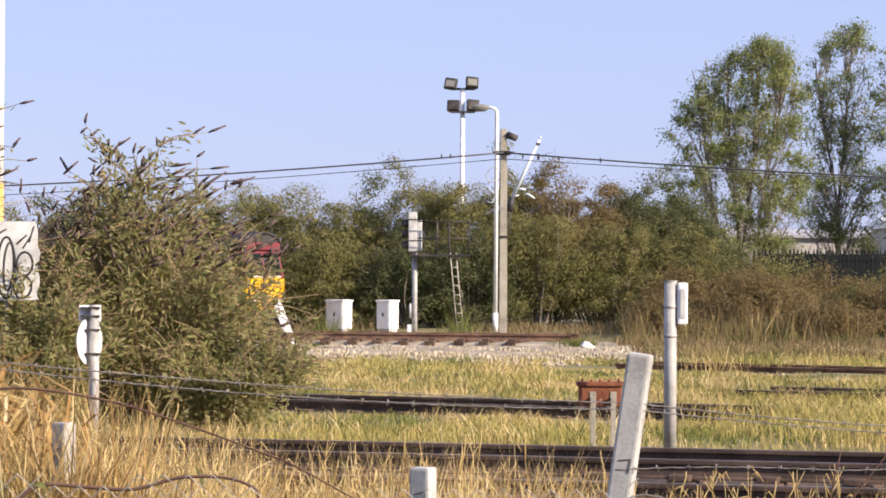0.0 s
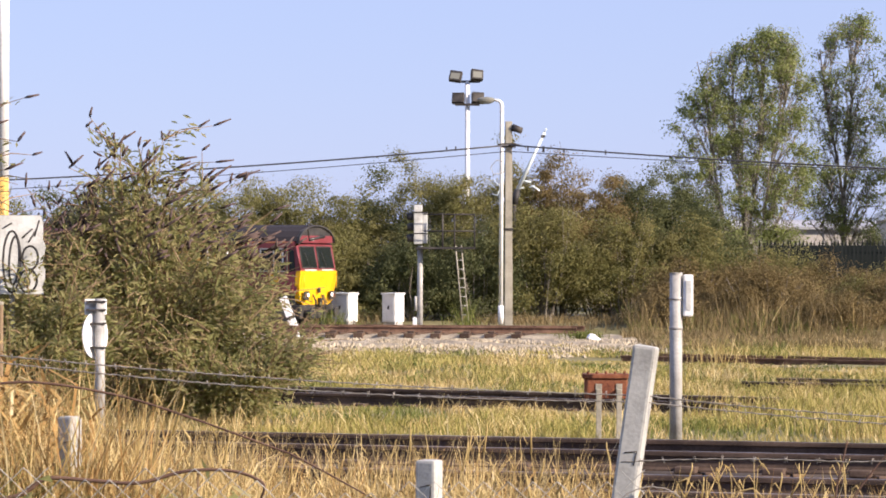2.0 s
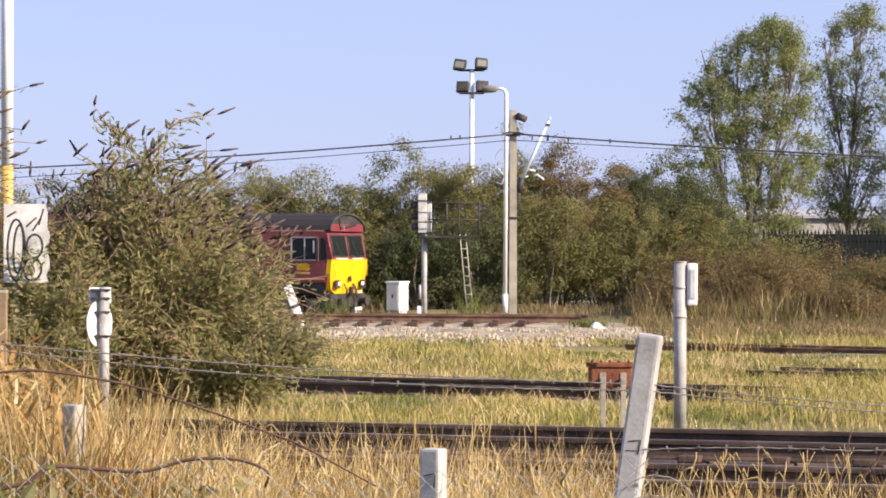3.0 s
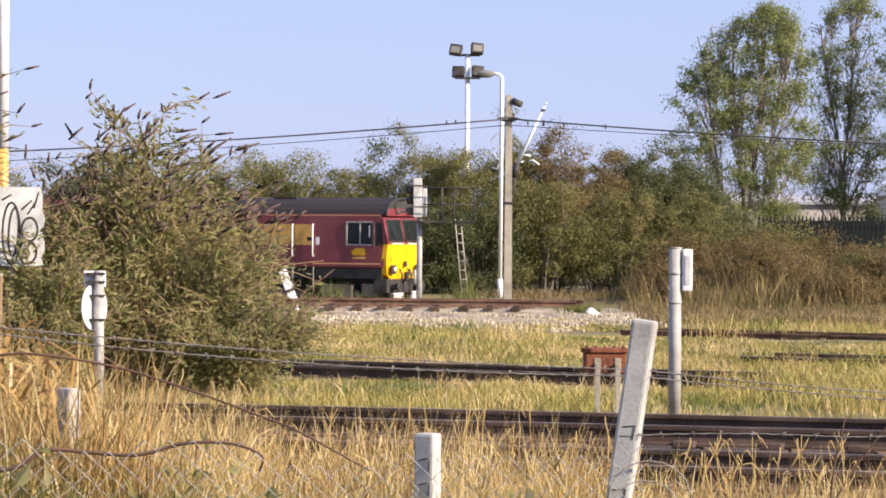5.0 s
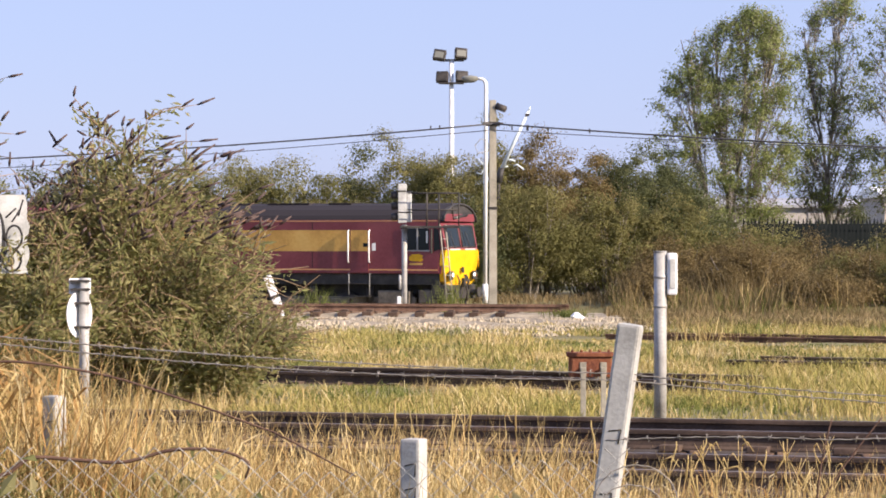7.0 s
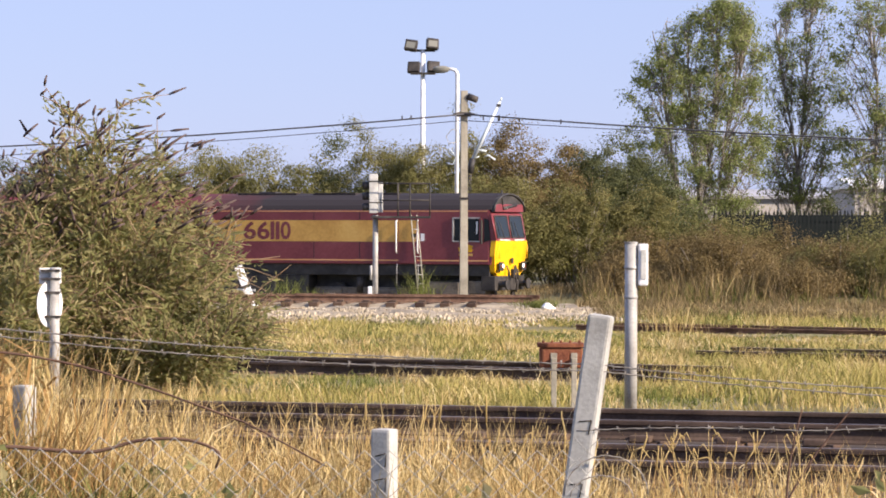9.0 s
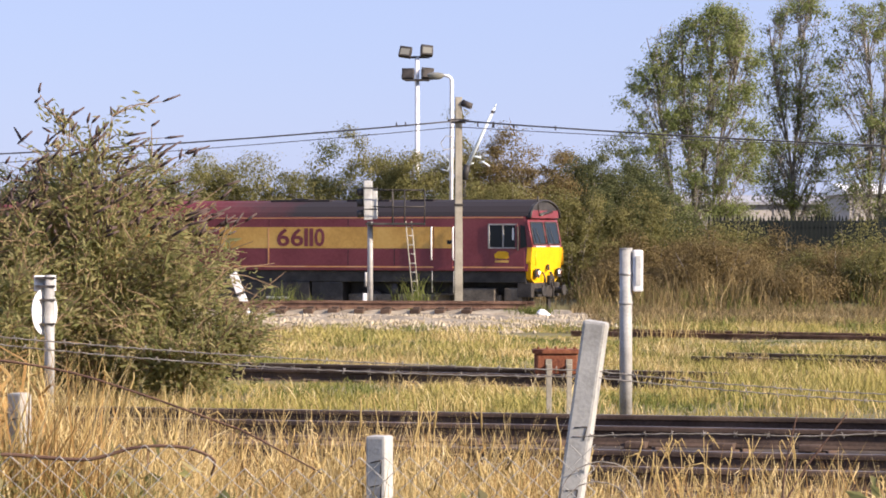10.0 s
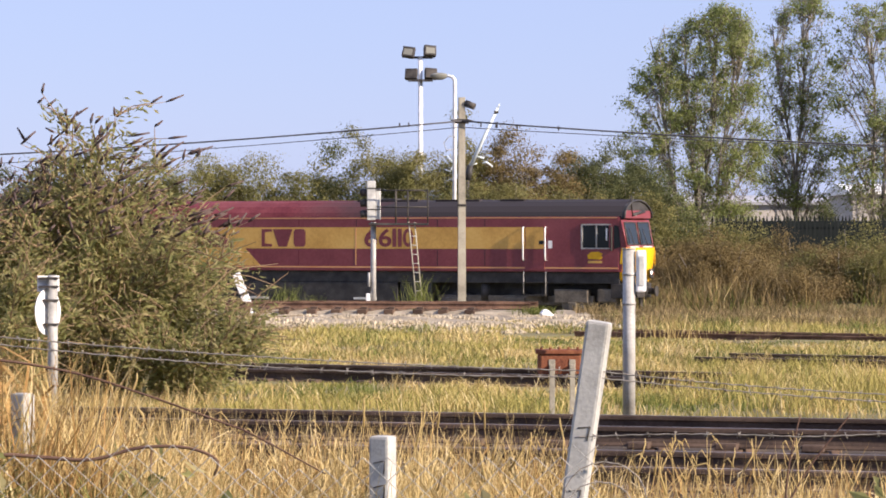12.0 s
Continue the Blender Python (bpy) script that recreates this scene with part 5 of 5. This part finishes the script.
def seed_stalks():
    """Single tall dead stalks, some with drooping heads, some branched, along the fence."""
    rnd = random.Random(8)
    for k in range(150):
        x, y = rnd.uniform(-2.2, 2.0), rnd.uniform(12.2, 16.0)
        h = rnd.uniform(0.6, 1.0) * (1.10 if x < -1.2 else 0.90 if x < 0.7 else 0.72)
        z = float(ground_z(x, y))
        dx = rnd.gauss(0.02, 0.09)
        kink = rnd.uniform(-0.03, 0.03)
        pts = [(x + dx * u * u + kink * math.sin(u * 5), y, z + h * u * (1 - 0.06 * u)) for u in (0, 0.3, 0.6, 0.85, 1.0)]
        bm = tube(pts, 0.0031, 0.0018, 5)
        e, b = Vector(pts[-1]), Vector(pts[3])
        if k % 3 == 0:
            add_tube(bm, [e, e + Vector((dx * 0.2 + 0.02, 0, 0.02)), e + Vector((dx * 0.3 + 0.05, 0, -0.03))], 0.0055, 0.002, 5)
        elif k % 3 == 1:
            for side in (-1, 1):
                add_tube(bm, [b, b + Vector((side * 0.04, 0, 0.08))], 0.0028, 0.001, 4)
        else:
            add_tube(bm, [b, e, e + Vector((0, 0, 0.03))], 0.0058, 0.0025, 5)
        tagged(part("dead_stalk", bm, M_STRAW), "single dead straw-coloured stalk by the fence", "stalk", "dead stalks")


def docks():
    """Broad-leaved plants in the dry grass."""
    rng = np.random.default_rng(31)
    for x, y, h in ((-1.30, 12.6, 0.72), (-0.95, 12.0, 0.55), (-0.15, 11.9, 0.5), (1.95, 12.3, 0.62), (-1.85, 11.6, 0.62)):
        t = root("dock_plant", pose(x, y, float(ground_z(x, y)) - 0.02), "green broad-leaved dock plant in dry grass", "plant")
        for k in range(3):
            e = np.array([rng.normal() * 0.06, rng.normal() * 0.06, h * rng.uniform(0.7, 1.05)])
            part("stem", tube([(0, 0, 0), e * 0.5 + np.array([0.02, 0, 0]), e], 0.005, 0.003, 5), M_BRAMBLE, t)
        c = np.array([0, 0, h * 0.8]) + rng.normal(size=(26, 3)) * np.array([0.11, 0.08, 0.12])
        leaves("leaves", c, 0.10, 0.5, M_LEAF_BUDDLEIA, rng, t)


def bramble(label, pts, r=0.006):
    dense = []
    P = [Vector(p) for p in pts]
    for i in range(len(P) - 1):
        p0, p1, p2, p3 = P[max(i - 1, 0)], P[i], P[i + 1], P[min(i + 2, len(P) - 1)]
        for j in range(6):
            u = j / 6
            dense.append(0.5 * ((2 * p1) + (p2 - p0) * u + (2 * p0 - 5 * p1 + 4 * p2 - p3) * u * u + (3 * p1 - p0 - 3 * p2 + p3) * u ** 3))
    dense.append(P[-1])
    bm = tube(dense, r, r * 0.6, 6)
    for i in range(3, len(dense) - 1, 4):
        add_tube(bm, [dense[i], dense[i] + Vector((0.012, -0.004, 0.014 if i % 8 else -0.014))], 0.002, 0.0005, 4)
    tagged(part("bramble_stem", bm, M_BRAMBLE), label, "bramble", "bramble stems")


signal(), mast(), lamp_post(), flood_tower()
cabinet(-4.84, 0.66), cabinet(-3.22, 0.50)
leaning_marker(), boom(), overhead_cables()
pole_with_box(), rusty_box(), speed_sign(), graffiti_panel(), old_post(), fence()
w = root("white_stone", pose(2.62, 75.5, 0.47), "white stone lump at the end of the siding", "stone")
bm = bmesh.new()
rock(bm, 0, 0, 0.10, 0.13), rock(bm, 0.12, 0, 0.04, 0.10)
part("lump", bm, M_WHITE, w)

buddleia(-4.68, 31.9, 0.72, 0.8, 2.8, 38, 11, "buddleia shoots that fill the side of the larger bush", 0.9, 0.6)
buddleia(-3.80, 32.0, 0.72, 1.48, 3.3, 96, 1, "large overgrown buddleia bush with dead flower spikes", 1.05)
buddleia(-5.46, 31.0, 0.72, 0.5, 4.0, 24, 2, "tall thin buddleia stems beside the white column", 0.35, 0.7)
buddleia(-4.75, 30.6, 0.74, 0.95, 1.9, 34, 4, "low buddleia growth at the foot of the larger bush", 1.3, 1.5)
buddleia(-2.75, 31.4, 0.74, 0.85, 1.35, 30, 5, "low spreading buddleia shoots over the grass", 1.2, 1.5)

# far hedge, one shrub at a time: place, half-widths, height
HEDGE = [(-18.5, 106, 2.4, 1.6, 5.2, 0), (-15.2, 105.5, 2.3, 1.6, 5.0, 1), (-12.2, 106, 2.2, 1.6, 5.1, 0), (-9.4, 106, 2.0, 1.6, 4.9, 0), (-7.0, 105.5, 1.9, 1.5, 5.0, 0),
         (-4.9, 106, 1.7, 1.5, 5.0, 0), (-2.9, 106, 1.6, 1.5, 5.9, 0), (-1.0, 105, 1.5, 1.4, 5.2, 0), (0.7, 105.5, 1.5, 1.5, 6.2, 0), (2.5, 105.5, 1.5, 1.4, 6.2, 2),
         (4.0, 106, 1.4, 1.4, 5.6, 2), (6.0, 107, 1.4, 1.4, 5.9, 1), (7.9, 107.5, 1.4, 1.4, 4.6, 1), (1.8, 102, 1.8, 1.2, 4.6, 0), (4.6, 102.5, 1.9, 1.2, 4.0, 0),
         (-8.5, 102, 2.0, 1.2, 3.6, 0), (-5.6, 101.8, 1.9, 1.2, 3.3, 0), (-2.6, 101.6, 1.9, 1.2, 3.3, 1), (-0.4, 101.6, 1.6, 1.2, 3.5, 1), (7.2, 103, 1.9, 1.2, 3.6, 0),
         (9.7, 104.5, 1.6, 1.2, 2.5, 0), (-11.6, 102, 2.0, 1.2, 3.7, 0), (-14.8, 102, 2.0, 1.2, 3.7, 0), (14.6, 102, 1.5, 1.0, 2.7, 0), (12.0, 103, 1.6, 0.9, 2.2, 2), (17.2, 103, 1.7, 1.2, 2.5, 0),
         (9.0, 100.5, 1.7, 1.0, 2.2, 2), (6.4, 99.5, 1.6, 1.0, 2.2, 2), (15.9, 100, 1.8, 1.0, 2.0, 2), (12.8, 99.5, 1.8, 1.0, 1.7, 2), (10.6, 106.5, 1.5, 1.0, 2.7, 0),
         (-8.2, 107.6, 1.7, 1.0, 5.1, 0), (-5.9, 107.6, 1.6, 1.0, 5.0, 0), (-3.9, 107.6, 1.5, 1.0, 5.3, 1), (-10.8, 107.6, 1.8, 1.0, 5.0, 0), (-13.7, 107.6, 1.8, 1.0, 5.1, 0),
         (-1.9, 107.4, 1.4, 1.0, 5.5, 0), (1.6, 107.6, 1.4, 1.0, 6.1, 2), (5.1, 108, 1.4, 1.0, 5.9, 1), (7.0, 108.4, 1.3, 1.0, 5.2, 1)]
SCRUB = random.Random(77)
for i in range(8):
    HEDGE.append((10.4 + i * 1.35, SCRUB.uniform(110.8, 111.6), SCRUB.uniform(0.8, 1.2), 0.8, SCRUB.uniform(2.5, 3.3), 1))
for i in range(22):
    x = 6.0 + i * 0.68
    HEDGE.append((x, SCRUB.uniform(95.5, 100.5) - 0.25 * max(0, x - 9), SCRUB.uniform(0.9, 1.5), 0.9, SCRUB.uniform(1.1, 2.1), SCRUB.choice((2, 2, 0, 2))))
for i, (x, y, rx, ry, h, kind) in enumerate(HEDGE):
    hedge_bush(x, y, rx, ry, h, 100 + i, (M_LEAF_HEDGE, M_LEAF_DARK, M_LEAF_BROWN)[kind], 0.078, 27000 if h > 2.9 else 12000,
               ("dense olive-green hedge shrub behind the railway", "dark green hedge shrub behind the railway", "browning thin shrub behind the railway")[kind])

BROAD = ((2.4, -2.2, 2.3), (3.6, -2.9, 2.6), (5.0, -3.25, 2.8), (6.6, -3.1, 2.9), (8.0, -2.7, 2.8), (9.3, -1.9, 2.6), (10.4, -0.7, 2.2), (11.1, 0.5, 1.6))
SLIM = ((3.2, -1.4, 1.6), (4.6, -1.7, 1.8), (6.5, -1.75, 1.7), (8.4, -1.8, 1.6), (10.2, -1.7, 1.6), (11.3, -1.2, 1.4), (12.0, -0.2, 1.0))
birch(9.9, 115, 0.4, 11.0, BROAD, 7, "broad light green birch with several stems", ((-1.9, -0.5), (-0.4, 0.0), (0.9, 0.2), (2.0, 0.6)), 300, 150, fork=0.12)
birch(14.25, 118, 0.4, 11.8, SLIM, 8, "tall slim birch with thin foliage", ((0.2, 0.0), (-1.0, -0.1)), 150, 105, fork=0.3)
birch(17.1, 116, 0.4, 10.9, SLIM[:-1], 9, "slim birch beside the palisade fence", ((-0.2, 0.0), (0.8, 0.1)), 140, 105, fork=0.25)
birch(20.6, 117, 0.4, 10.4, SLIM[:-1], 10, "slim birch at the end of the row", ((0.1, 0.0),), 110, 105)
palisade(), warehouses()
field_grass(), near_grass(), seed_stalks(), docks()
bramble("long arching brown bramble stem in dry grass", [(-2.209, 11.92, 1.542), (-2.056, 11.92, 1.6), (-1.902, 11.92, 1.638), (-1.796, 11.92, 1.702), (-1.603, 11.92, 1.693), (-1.421, 11.92, 1.686), (-1.228, 11.92, 1.734), (-1.041, 11.92, 1.734), (-0.92, 11.92, 1.686), (-0.93, 11.95, 1.62)], 0.0095)
bramble("thin brown bramble stem in dry grass", [(-2.3, 12.5, 2.02), (-1.99, 12.5, 2.07), (-1.60, 12.5, 2.017), (-1.275, 12.5, 1.92), (-0.93, 12.5, 1.796), (-0.81, 12.5, 1.748), (-0.5, 12.5, 1.58)], 0.006)
bramble("dry forked stem beside the barbed wire", [(1.42, 12.4, 1.4), (1.55, 12.4, 1.62), (1.72, 12.4, 1.84)], 0.005)
bramble("dry upright stem beside the barbed wire", [(1.45, 12.5, 1.35), (1.47, 12.5, 1.6), (1.52, 12.5, 1.83)], 0.005)


# ---- what moves ----
def motions():
    walk(LOCO, [(t, train_pose(k)) for t, k in RUN])
    walk(WAGON, [(t, train_pose(k + WAGON_GAP)) for t, k in RUN])
    times = [i * 0.25 for i in range(49)]
    gone = np.interp(times, [r[0] for r in RUN], [r[1] for r in RUN]) - RUN[0][1]
    for x, w in LOCO_WHEELS + WAGON_WHEELS:
        walk(w, [(t, pose(x, 0, 0.53, 0, math.degrees(g / 0.53), 0)) for t, g in zip(times, gone)])


motions()
